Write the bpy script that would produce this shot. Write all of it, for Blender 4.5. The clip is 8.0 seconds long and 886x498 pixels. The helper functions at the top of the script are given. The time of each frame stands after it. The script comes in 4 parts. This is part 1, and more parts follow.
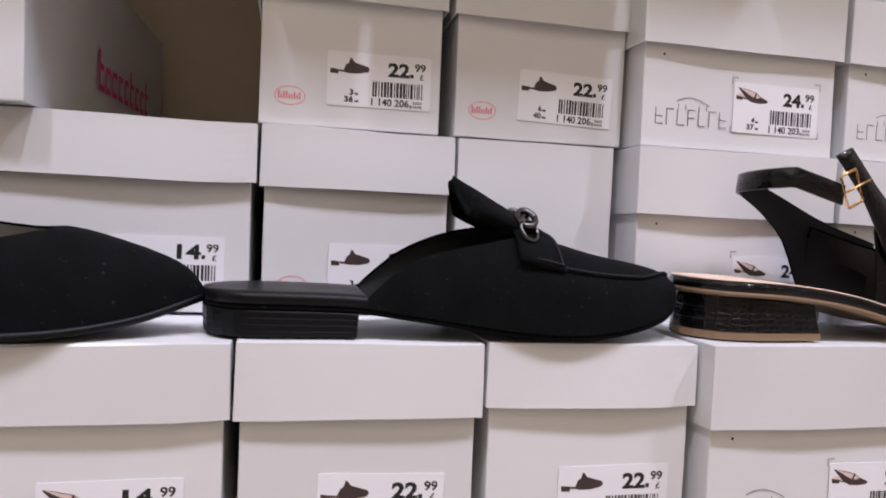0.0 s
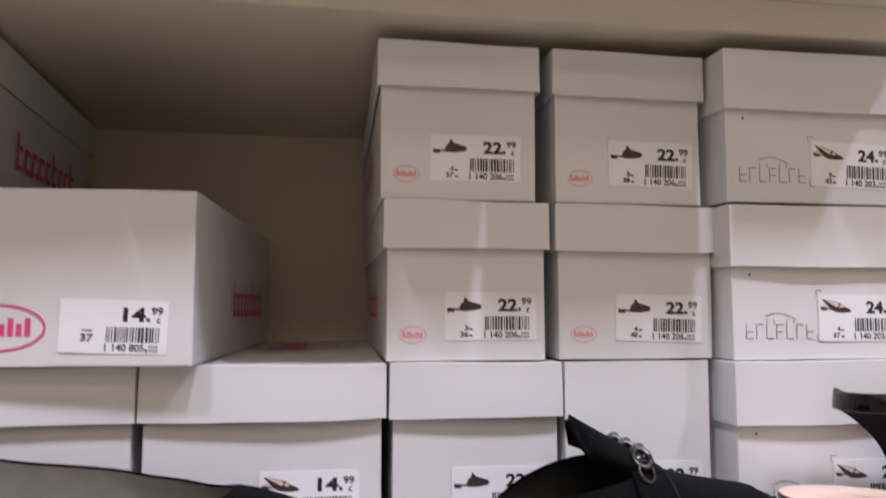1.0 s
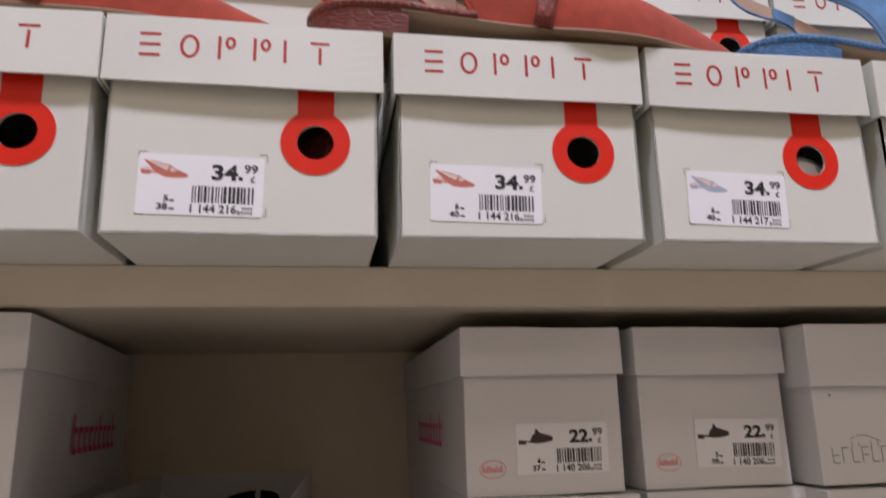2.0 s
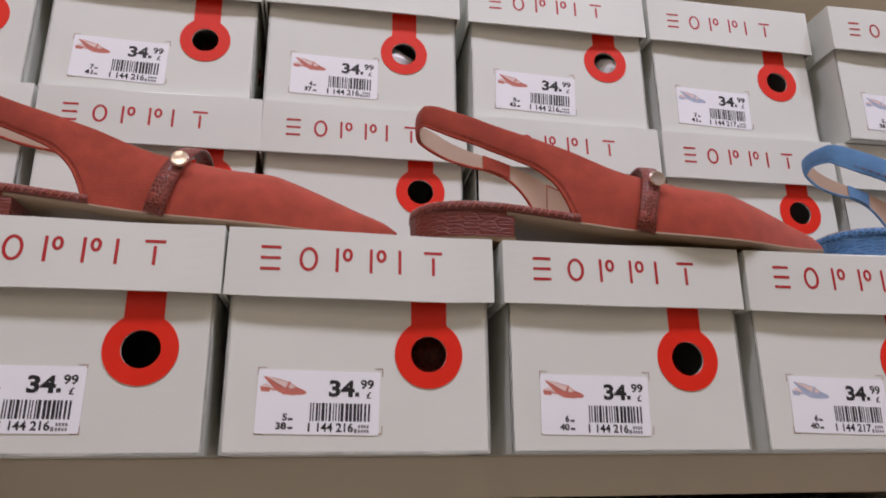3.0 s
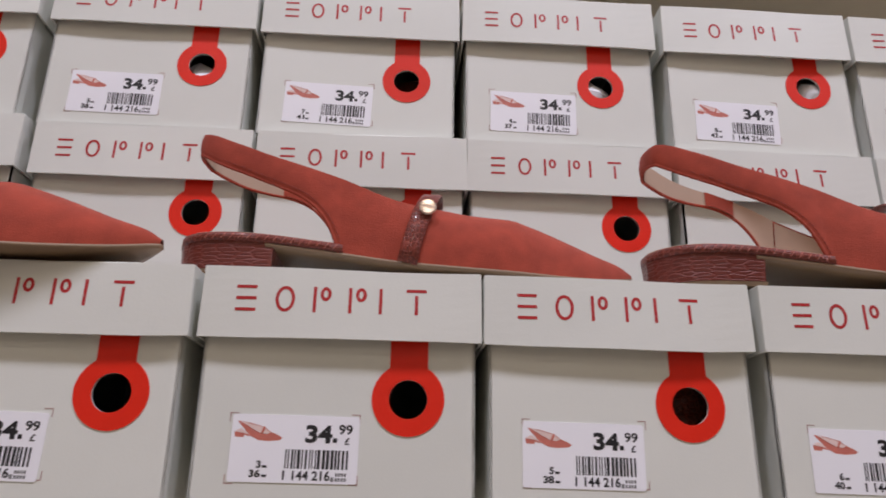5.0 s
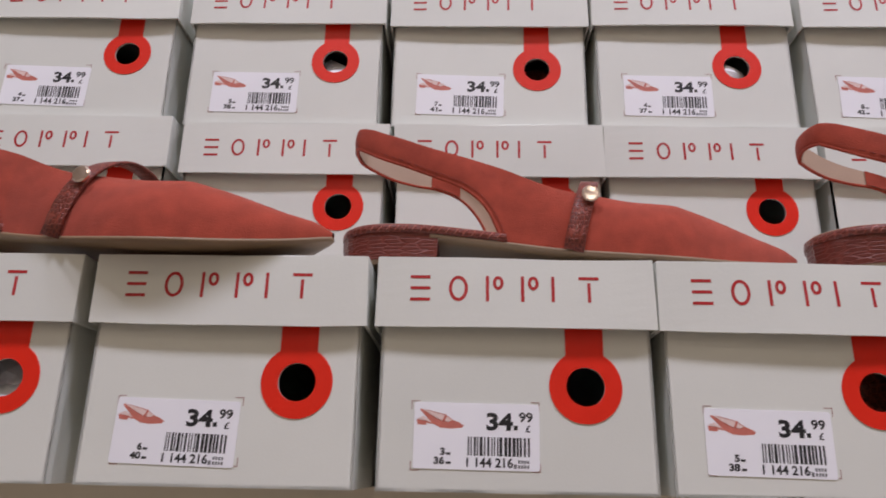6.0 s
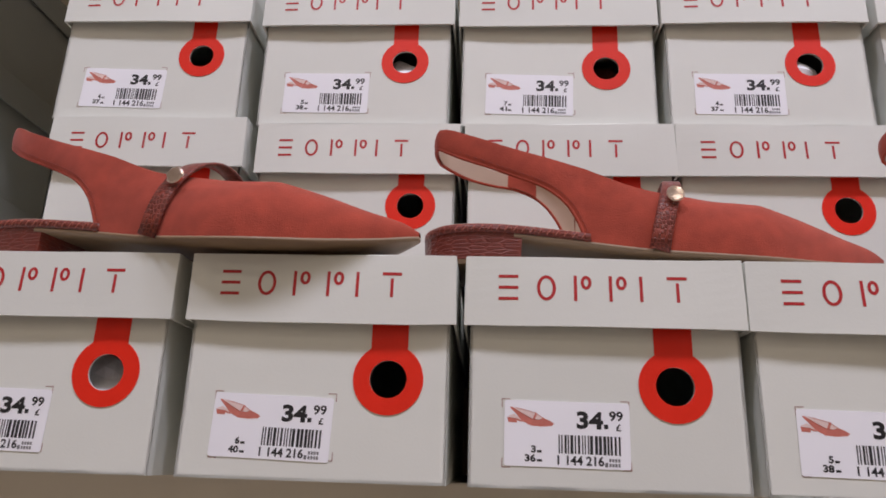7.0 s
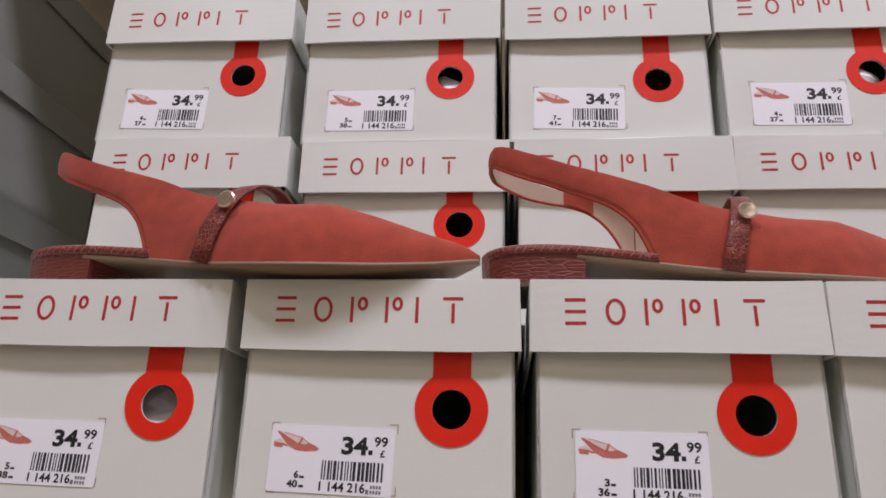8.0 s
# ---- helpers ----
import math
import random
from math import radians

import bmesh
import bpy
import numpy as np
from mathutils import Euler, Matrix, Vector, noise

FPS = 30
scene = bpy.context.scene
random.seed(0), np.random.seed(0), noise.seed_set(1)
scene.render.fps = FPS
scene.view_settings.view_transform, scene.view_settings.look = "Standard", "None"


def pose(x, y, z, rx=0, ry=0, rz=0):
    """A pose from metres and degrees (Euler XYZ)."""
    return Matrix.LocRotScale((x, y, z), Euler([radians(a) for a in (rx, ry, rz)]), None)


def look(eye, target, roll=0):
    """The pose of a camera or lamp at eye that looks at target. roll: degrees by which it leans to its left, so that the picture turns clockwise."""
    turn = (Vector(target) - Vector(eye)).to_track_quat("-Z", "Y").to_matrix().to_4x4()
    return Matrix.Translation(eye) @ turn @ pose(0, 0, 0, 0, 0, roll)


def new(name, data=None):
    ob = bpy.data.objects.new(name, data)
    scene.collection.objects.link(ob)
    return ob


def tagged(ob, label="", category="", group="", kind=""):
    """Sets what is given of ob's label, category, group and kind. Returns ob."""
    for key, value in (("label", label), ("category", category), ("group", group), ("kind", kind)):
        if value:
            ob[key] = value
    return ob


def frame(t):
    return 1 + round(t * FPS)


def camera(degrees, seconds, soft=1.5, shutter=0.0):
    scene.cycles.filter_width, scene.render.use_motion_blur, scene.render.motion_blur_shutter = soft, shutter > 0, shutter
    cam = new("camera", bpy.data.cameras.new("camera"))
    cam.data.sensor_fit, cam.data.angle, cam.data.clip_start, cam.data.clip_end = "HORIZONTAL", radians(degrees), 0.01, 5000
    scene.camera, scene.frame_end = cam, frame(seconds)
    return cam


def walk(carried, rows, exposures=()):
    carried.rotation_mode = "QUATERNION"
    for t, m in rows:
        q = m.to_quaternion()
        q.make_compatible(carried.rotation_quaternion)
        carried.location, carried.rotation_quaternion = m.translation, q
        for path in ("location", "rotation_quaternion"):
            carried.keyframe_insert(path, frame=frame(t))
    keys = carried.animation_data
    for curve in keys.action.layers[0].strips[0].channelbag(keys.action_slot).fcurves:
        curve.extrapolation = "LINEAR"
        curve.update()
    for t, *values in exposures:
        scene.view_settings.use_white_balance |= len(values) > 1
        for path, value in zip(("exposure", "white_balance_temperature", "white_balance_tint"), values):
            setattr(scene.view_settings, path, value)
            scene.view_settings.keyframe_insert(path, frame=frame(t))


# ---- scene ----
from mathutils import bvhtree

cam = camera(64.5, 8.0, 1.7, 0.25)
PATH = [
    (0, (0.0133, 0.01, 1.1176), (0.2252, 0.9866, 1.0792), 2.44),
    (0.5, (-0.0077, 0.0007, 1.1462), (0.1801, 0.9828, 1.1593), 1.81),
    (1, (-0.036, -0.0258, 1.2034), (0.1078, 0.9603, 1.2862), 0.02),
    (1.5, (-0.0614, -0.0343, 1.2604), (0.0791, 0.9467, 1.3943), -1.71),
    (2, (-0.0983, -0.0215, 1.3265), (0.0663, 0.9392, 1.5498), -1.47),
    (2.2, (-0.1132, -0.0272, 1.3441), (0.0432, 0.9302, 1.5865), -1.36),
    (3.3, (-0.1736, -0.036, 1.416), (-0.0081, 0.902, 1.7208), -0.06),
    (3.5, (-0.1822, -0.0334, 1.416), (-0.0238, 0.9046, 1.7243), 0.44),
    (4, (-0.1992, -0.0273, 1.4227), (-0.0562, 0.9133, 1.7306), -0.17),
    (4.5, (-0.2231, -0.026, 1.4264), (-0.1194, 0.9184, 1.7384), 0.27),
    (5.8, (-0.2973, -0.024, 1.4264), (-0.3079, 0.9291, 1.7291), 1.14),
    (6, (-0.3084, -0.0238, 1.4234), (-0.3325, 0.9301, 1.7225), 1.15),
    (6.5, (-0.3337, -0.0279, 1.42), (-0.3833, 0.9281, 1.7091), 2.29),
    (7, (-0.3394, -0.0297, 1.423), (-0.4017, 0.9244, 1.7161), 1.91),
    (7.5, (-0.3532, -0.0284, 1.4264), (-0.4349, 0.9219, 1.7269), 2.30),
    (8, (-0.3614, -0.0195, 1.4326), (-0.4519, 0.928, 1.7394), 1.66),
]
walk(cam, [(t, look(eye, target, roll)) for t, eye, target, roll in PATH], [(0, -0.66), (0.5, -0.62), (1.0, -0.62), (1.5, -0.78), (2.0, -1.0), (3.3, -1.17), (4.5, -1.2), (6.0, -1.19), (8.0, -1.12)])

# ---- world and lights: a shop interior lit from its ceiling ----
world = bpy.data.worlds.new("shop_air")
scene.world = world
world.use_nodes = True
world.node_tree.nodes["Background"].inputs[0].default_value = (1.0, 0.95, 0.97, 1)
world.node_tree.nodes["Background"].inputs[1].default_value = 0.02


def lamp(name, where, aim, sx, sy, watts, colour):
    data = bpy.data.lights.new(name, "AREA")
    data.shape, data.size, data.size_y, data.energy, data.color = "RECTANGLE", sx, sy, watts, colour
    ob = new(name, data)
    ob.matrix_world = look(where, aim)
    return ob


KEY = 100.0
# narrow track heads above the aisle, cool white
for x in (-1.1, 0.45, 2.0):
    lamp("track_light", (x, -0.92, 4.40), (x - 0.2, 0.36, 1.3), 0.05, 0.34, KEY, (0.84, 0.82, 1.0))
# long warm fill strips, unseen, added behind the aisle to lift the shade
lamp("fill_strip", (-0.5, -2.5, 4.40), (-0.5, -2.1, 0), 2.8, 0.5, 36.0, (1.0, 0.855, 0.735))
lamp("fill_strip", (-0.5, -4.9, 4.40), (-0.5, -4.5, 0), 2.8, 0.5, 60.0, (1.0, 0.855, 0.735))


# ---- materials ----
def mat(name, base, rough=0.5, vary=0.06, scale=60.0, fine=900.0, bump=0.1, metal=0.0, coat=0.0, sheen=0.0, spread=0.03, depth=0.0004, gloss=0.5, shine=0.07):
    m = bpy.data.materials.new(name)
    m.use_nodes = True
    nt, b = m.node_tree, m.node_tree.nodes["Principled BSDF"]
    tc = nt.nodes.new("ShaderNodeTexCoord")
    large, small = nt.nodes.new("ShaderNodeTexNoise"), nt.nodes.new("ShaderNodeTexNoise")
    large.inputs["Scale"].default_value, small.inputs["Scale"].default_value = scale, fine
    large.inputs["Detail"].default_value, small.inputs["Detail"].default_value = 4, 3
    for n in (large, small):
        nt.links.new(tc.outputs["Object"], n.inputs["Vector"])
    mixv = nt.nodes.new("ShaderNodeMath")
    mixv.operation = "MULTIPLY_ADD"
    nt.links.new(large.outputs["Fac"], mixv.inputs[0])
    mixv.inputs[1].default_value, mixv.inputs[2].default_value = 2 * vary, 1 - vary
    info = nt.nodes.new("ShaderNodeObjectInfo")
    shift = nt.nodes.new("ShaderNodeMath")
    shift.operation = "MULTIPLY_ADD"
    nt.links.new(info.outputs["Random"], shift.inputs[0])
    shift.inputs[1].default_value = 2 * spread
    nt.links.new(mixv.outputs[0], shift.inputs[2])
    hsv = nt.nodes.new("ShaderNodeHueSaturation")
    hsv.inputs["Color"].default_value = (*base, 1)
    less = nt.nodes.new("ShaderNodeMath")
    less.operation = "SUBTRACT"
    nt.links.new(shift.outputs[0], less.inputs[0])
    less.inputs[1].default_value = spread
    nt.links.new(less.outputs[0], hsv.inputs["Value"])
    nt.links.new(hsv.outputs["Color"], b.inputs["Base Color"])
    rr = nt.nodes.new("ShaderNodeMath")
    rr.operation = "MULTIPLY_ADD"
    nt.links.new(large.outputs["Fac"], rr.inputs[0])
    rr.inputs[1].default_value, rr.inputs[2].default_value = 0.16, max(0.02, rough - 0.08)
    nt.links.new(rr.outputs[0], b.inputs["Roughness"])
    b.inputs["Metallic"].default_value = metal
    b.inputs["Specular IOR Level"].default_value = gloss
    b.inputs["Coat Weight"].default_value = coat
    b.inputs["Coat Roughness"].default_value = shine
    b.inputs["Sheen Weight"].default_value = sheen
    b.inputs["Sheen Roughness"].default_value = 0.45
    if bump:
        bp = nt.nodes.new("ShaderNodeBump")
        bp.inputs["Strength"].default_value, bp.inputs["Distance"].default_value = bump, depth
        nt.links.new(small.outputs["Fac"], bp.inputs["Height"])
        nt.links.new(bp.outputs["Normal"], b.inputs["Normal"])
    return m


def croc(name, base, tall=300.0, wide=180.0, crease=(1.9, 0.8), coat=0.08, rough=0.46, gloss=0.35):
    """Embossed reptile leather: rows of scales with dark creases and a gloss."""
    m = mat(name, base, rough, 0.18, 90.0, 700.0, 0.0, coat=coat, gloss=gloss)
    nt, b = m.node_tree, m.node_tree.nodes["Principled BSDF"]
    tc, mp, vo = nt.nodes.new("ShaderNodeTexCoord"), nt.nodes.new("ShaderNodeMapping"), nt.nodes.new("ShaderNodeTexVoronoi")
    mp.inputs["Scale"].default_value = (wide * 1.7, wide * 1.7, tall * 1.5)
    vo.feature = "DISTANCE_TO_EDGE"
    vo.inputs["Scale"].default_value = 1.0
    vo.inputs["Randomness"].default_value = 0.55
    nt.links.new(tc.outputs["Object"], mp.inputs["Vector"])
    nt.links.new(mp.outputs["Vector"], vo.inputs["Vector"])
    ramp = nt.nodes.new("ShaderNodeMapRange")
    ramp.inputs["From Max"].default_value = 0.16
    nt.links.new(vo.outputs["Distance"], ramp.inputs["Value"])
    tint, hsv = nt.nodes.new("ShaderNodeMapRange"), nt.nodes.new("ShaderNodeHueSaturation")
    tint.inputs["To Min"].default_value, tint.inputs["To Max"].default_value = crease
    nt.links.new(ramp.outputs["Result"], tint.inputs["Value"])
    old = b.inputs["Base Color"].links[0].from_socket
    nt.links.new(old, hsv.inputs["Color"])
    nt.links.new(tint.outputs["Result"], hsv.inputs["Value"])
    nt.links.new(hsv.outputs["Color"], b.inputs["Base Color"])
    bp = nt.nodes.new("ShaderNodeBump")
    bp.inputs["Strength"].default_value, bp.inputs["Distance"].default_value = 0.8, 0.0004
    nt.links.new(ramp.outputs["Result"], bp.inputs["Height"])
    nt.links.new(bp.outputs["Normal"], b.inputs["Normal"])
    return m


M = dict(
    cream=mat("cream_card", (0.70, 0.715, 0.655), 0.5, 0.04, 22, 700, 0.12),
    white=mat("white_card", (0.75, 0.757, 0.767), 0.42, 0.03, 18, 600, 0.05, coat=0.1),
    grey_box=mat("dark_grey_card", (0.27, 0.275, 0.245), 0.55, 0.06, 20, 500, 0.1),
    grey_card=mat("raw_card", (0.42, 0.38, 0.33), 0.8, 0.1, 50, 800, 0.2),
    paper=mat("label_paper", (0.88, 0.885, 0.92), 0.42, 0.015, 40, 900, 0.03, spread=0.01),
    ink=mat("black_ink", (0.012, 0.012, 0.014), 0.5, 0.1, 60, 900, 0.0),
    grey_ink=mat("grey_ink", (0.17, 0.17, 0.175), 0.55, 0.1, 60, 900, 0.0),
    bracket_ink=mat("bracket_ink", (0.36, 0.20, 0.18), 0.55, 0.1, 60, 900, 0.0),
    red=mat("red_sticker", (0.76, 0.022, 0.007), 0.45, 0.08, 60, 420, 0.5, coat=0.15, depth=0.0003, gloss=0.3, shine=0.14),
    red_ink=mat("red_print", (0.44, 0.018, 0.022), 0.42, 0.2, 130, 900, 0.05),
    pink=mat("pink_print", (0.75, 0.06, 0.24), 0.5, 0.06, 60, 900, 0.0),
    rose=mat("rose_print", (0.80, 0.22, 0.25), 0.5, 0.06, 60, 900, 0.0),
    laminate=mat("cream_laminate", (0.70, 0.645, 0.53), 0.34, 0.04, 25, 500, 0.06),
    back=mat("grey_board", (0.82, 0.72, 0.56), 0.6, 0.05, 14, 400, 0.1),
    coral=mat("coral_suede", (0.35, 0.061, 0.036), 0.93, 0.34, 110, 1500, 0.7, sheen=0.12, spread=0.0, gloss=0.2),
    coral_croc=croc("brown_red_croc", (0.17, 0.032, 0.019), crease=(1.6, 0.85), coat=0.25),
    coral_strap=croc("brown_red_lizard", (0.17, 0.032, 0.019), 260.0, 300.0, (1.7, 0.85), 0.2),
    coral_heel=croc("brown_red_heel_croc", (0.145, 0.026, 0.016), 330.0, 62.0, (1.22, 0.95), 0.3),
    whip=mat("pale_red_thread", (0.42, 0.13, 0.09), 0.6, 0.1, 90, 900, 0.0),
    blue=mat("blue_suede", (0.11, 0.24, 0.44), 0.92, 0.8, 48, 1500, 0.5, sheen=0.12, gloss=0.2),
    blue_croc=croc("blue_croc", (0.055, 0.15, 0.31)),
    blue_strap=croc("blue_lizard", (0.055, 0.15, 0.31), 260.0, 300.0),
    blue_heel=croc("blue_heel_croc", (0.055, 0.15, 0.31), 330.0, 62.0, (1.3, 0.95)),
    lining=mat("beige_lining", (0.47, 0.335, 0.245), 0.55, 0.1, 70, 900, 0.2),
    sole=mat("tan_sole", (0.23, 0.15, 0.085), 0.5, 0.12, 40, 700, 0.1),
    thread=mat("coral_thread", (0.26, 0.045, 0.03), 0.8, 0.1, 90, 900, 0.0),
    brass=mat("rose_gold_metal", (0.92, 0.78, 0.70), 0.18, 0.05, 90, 900, 0.03, metal=1.0),
    gold=mat("gold_metal", (0.80, 0.52, 0.24), 0.2, 0.05, 90, 900, 0.03, metal=1.0),
    steel=mat("gunmetal", (0.13, 0.13, 0.135), 0.25, 0.1, 90, 900, 0.05, metal=1.0),
    black_suede=mat("black_suede", (0.0034, 0.0038, 0.0043), 0.95, 0.9, 60, 900, 0.9, gloss=0.12),
    black_leather=mat("black_leather", (0.004, 0.0042, 0.005), 0.42, 0.2, 60, 900, 0.3, gloss=0.2),
    # mule lining: base colour lifted to grey to stand for sheen on black leather
    mule_lining=mat("sheen_tinted_lining", (0.055, 0.06, 0.062), 0.34, 0.5, 50, 900, 0.3, gloss=0.5),
    black_croc=croc("black_croc", (0.0022, 0.0022, 0.0026), 220.0, 150.0, (1.0, 1.0), 0.45, 0.24, 0.10),
    black_heel=mat("stacked_heel", (0.0035, 0.004, 0.0055), 0.42, 0.3, 60, 500, 0.2, gloss=0.2),
    silver_lining=mat("silver_lining", (0.27, 0.255, 0.225), 0.35, 0.35, 70, 900, 0.3),
    pale_insole=mat("pale_insole", (0.74, 0.56, 0.45), 0.5, 0.06, 60, 900, 0.1),
    black_thread=mat("grey_thread", (0.022, 0.022, 0.024), 0.8, 0.1, 90, 900, 0.0),
    tissue=mat("tissue_paper", (0.80, 0.81, 0.84), 0.7, 0.1, 60, 500, 0.3),
    wall=mat("painted_wall", (0.62, 0.57, 0.50), 0.8, 0.05, 3, 200, 0.1),
    floor=mat("vinyl_floor", (0.42, 0.37, 0.30), 0.45, 0.12, 6, 200, 0.1),
    ceiling=mat("ceiling_tile", (0.72, 0.70, 0.66), 0.9, 0.04, 4, 200, 0.1),
    pic_pale=mat("printed_pale", (0.80, 0.62, 0.58), 0.45, 0.1, 400, 900, 0.0),
    pic_coral=mat("printed_coral", (0.56, 0.17, 0.13), 0.45, 0.25, 400, 900, 0.0),
    pic_blue=mat("printed_blue", (0.42, 0.47, 0.60), 0.45, 0.2, 400, 900, 0.0),
    pic_black=mat("printed_black", (0.055, 0.035, 0.035), 0.45, 0.3, 400, 900, 0.0),
)

# lint and pale nap on the black suede
nt = M["black_suede"].node_tree
b = nt.nodes["Principled BSDF"]
tc, lint, cut, mix = nt.nodes.new("ShaderNodeTexCoord"), nt.nodes.new("ShaderNodeTexNoise"), nt.nodes.new("ShaderNodeMapRange"), nt.nodes.new("ShaderNodeMix")
lint.inputs["Scale"].default_value, lint.inputs["Detail"].default_value = 420.0, 2.0
cut.inputs["From Min"].default_value, cut.inputs["From Max"].default_value = 0.68, 0.78
mix.data_type = "RGBA"
nt.links.new(tc.outputs["Object"], lint.inputs["Vector"])
nt.links.new(lint.outputs["Fac"], cut.inputs["Value"])
nt.links.new(cut.outputs["Result"], mix.inputs["Factor"])
nt.links.new(b.inputs["Base Color"].links[0].from_socket, mix.inputs[6])
mix.inputs[7].default_value = (0.035, 0.035, 0.037, 1)
nt.links.new(mix.outputs[2], b.inputs["Base Color"])


# ---- building helpers ----
def mesh_of(name, bm, material, smooth=False):
    bmesh.ops.recalc_face_normals(bm, faces=bm.faces[:])
    me = bpy.data.meshes.new(name)
    bm.to_mesh(me)
    bm.free()
    me.materials.append(material)
    if smooth:
        for p in me.polygons:
            p.use_smooth = True
    return me


def part(name, me, parent, label="", m=None):
    ob = new(name, me)
    ob.parent = parent
    if m is not None:
        ob.matrix_basis = m
    if label:
        ob["label"] = label
    return ob


def slab(bm, x0, x1, y0, y1, z0, z1):
    v = [bm.verts.new((x, y, z)) for x in (x0, x1) for y in (y0, y1) for z in (z0, z1)]
    for f in ((0, 1, 3, 2), (4, 6, 7, 5), (0, 4, 5, 1), (2, 3, 7, 6), (0, 2, 6, 4), (1, 5, 7, 3)):
        bm.faces.new([v[i] for i in f])
    return v


def flat(bm, points, y=0.0):
    """A flat patch in the x-z plane."""
    return bm.faces.new([bm.verts.new((x, y, z)) for x, z in points])


def rect(bm, x0, x1, z0, z1, y=0.0):
    flat(bm, ((x0, z0), (x1, z0), (x1, z1), (x0, z1)), y)


def grid(bm, rows, close=False):
    """Faces between rows of points; close joins the ends of each row."""
    vs = [[bm.verts.new(p) for p in r] for r in rows]
    for a, b in zip(vs, vs[1:]):
        n = len(a)
        for i in range(n if close else n - 1):
            j = (i + 1) % n
            bm.faces.new((a[i], a[j], b[j], b[i]))
    return vs


def ease(x, table):
    """Smooth curve through the (x, value) pairs."""
    xs, ys = [p[0] for p in table], [p[1] for p in table]
    if x <= xs[0]:
        return ys[0]
    if x >= xs[-1]:
        return ys[-1]
    k = max(i for i in range(len(xs) - 1) if xs[i] <= x)
    h = xs[k + 1] - xs[k]
    u = (x - xs[k]) / h

    def slope(i):
        if 0 < i < len(xs) - 1:
            return (ys[i + 1] - ys[i - 1]) / (xs[i + 1] - xs[i - 1])
        j = 0 if i == 0 else len(xs) - 2
        return (ys[j + 1] - ys[j]) / (xs[j + 1] - xs[j])

    return ((2 * u**3 - 3 * u**2 + 1) * ys[k] + (u**3 - 2 * u**2 + u) * h * slope(k)
            + (3 * u**2 - 2 * u**3) * ys[k + 1] + (u**3 - u**2) * h * slope(k + 1))


def tube(bm, path, radius, sides=8, squash=1.0):
    rows = []
    for i, p in enumerate(path):
        p = Vector(p)
        d = (Vector(path[min(i + 1, len(path) - 1)]) - Vector(path[max(i - 1, 0)])).normalized()
        a = d.cross(Vector((0, 0, 1)))
        a = a.normalized() if a.length > 1e-4 else Vector((1, 0, 0))
        b = a.cross(d)
        rows.append([p + radius * (a * math.cos(t) + b * math.sin(t) * squash) for t in (2 * math.pi * k / sides for k in range(sides))])
    vs = grid(bm, rows, True)
    bm.faces.new(vs[0])
    bm.faces.new(vs[-1])


FONT_MESH = {}


def text_into(bm, words, size, x, z, bold=0.0, width=0.0, y=0.0):
    key = (words, size, bold)
    if key not in FONT_MESH:
        cu = bpy.data.curves.new("print", "FONT")
        cu.body, cu.size, cu.offset, cu.resolution_u = words, size, bold, 3
        ob = new("print", cu)
        bpy.context.view_layer.update()
        me = bpy.data.meshes.new_from_object(ob)
        FONT_MESH[key] = ([tuple(v.co) for v in me.vertices], [tuple(p.vertices) for p in me.polygons])
        bpy.data.objects.remove(ob)
        bpy.data.meshes.remove(me)
    co, faces = FONT_MESH[key]
    low, high = min(c[0] for c in co), max(c[0] for c in co)
    k = width / (high - low) if width else 1.0
    vs = [bm.verts.new(((c[0] - low) * k + x, y, c[1] + z)) for c in co]
    for f in faces:
        bm.faces.new([vs[i] for i in f])


def skin_y(me):
    """Height field of a mesh's front: y of the nearest surface at x, z."""
    tree = bvhtree.BVHTree.FromPolygons([v.co.copy() for v in me.vertices], [tuple(p.vertices) for p in me.polygons])

    def y_at(x, z):
        hit = tree.ray_cast(Vector((x, -1.0, z)), Vector((0, 1, 0)))[0]
        return hit.y if hit else None
    return y_at


SKIN = {}


def front_y(me, x0, x1, z0, z1, lift=0.0):
    """The foremost y of a mesh's front over a rectangle."""
    if me.name not in SKIN:
        SKIN[me.name] = skin_y(me)
    found = [SKIN[me.name](x0 + (x1 - x0) * i / 4, z0 + (z1 - z0) * k / 2) for i in range(5) for k in range(3)]
    return min([y for y in found if y is not None] or [0.0]) - lift


# ---- price labels ----
LABEL = {}


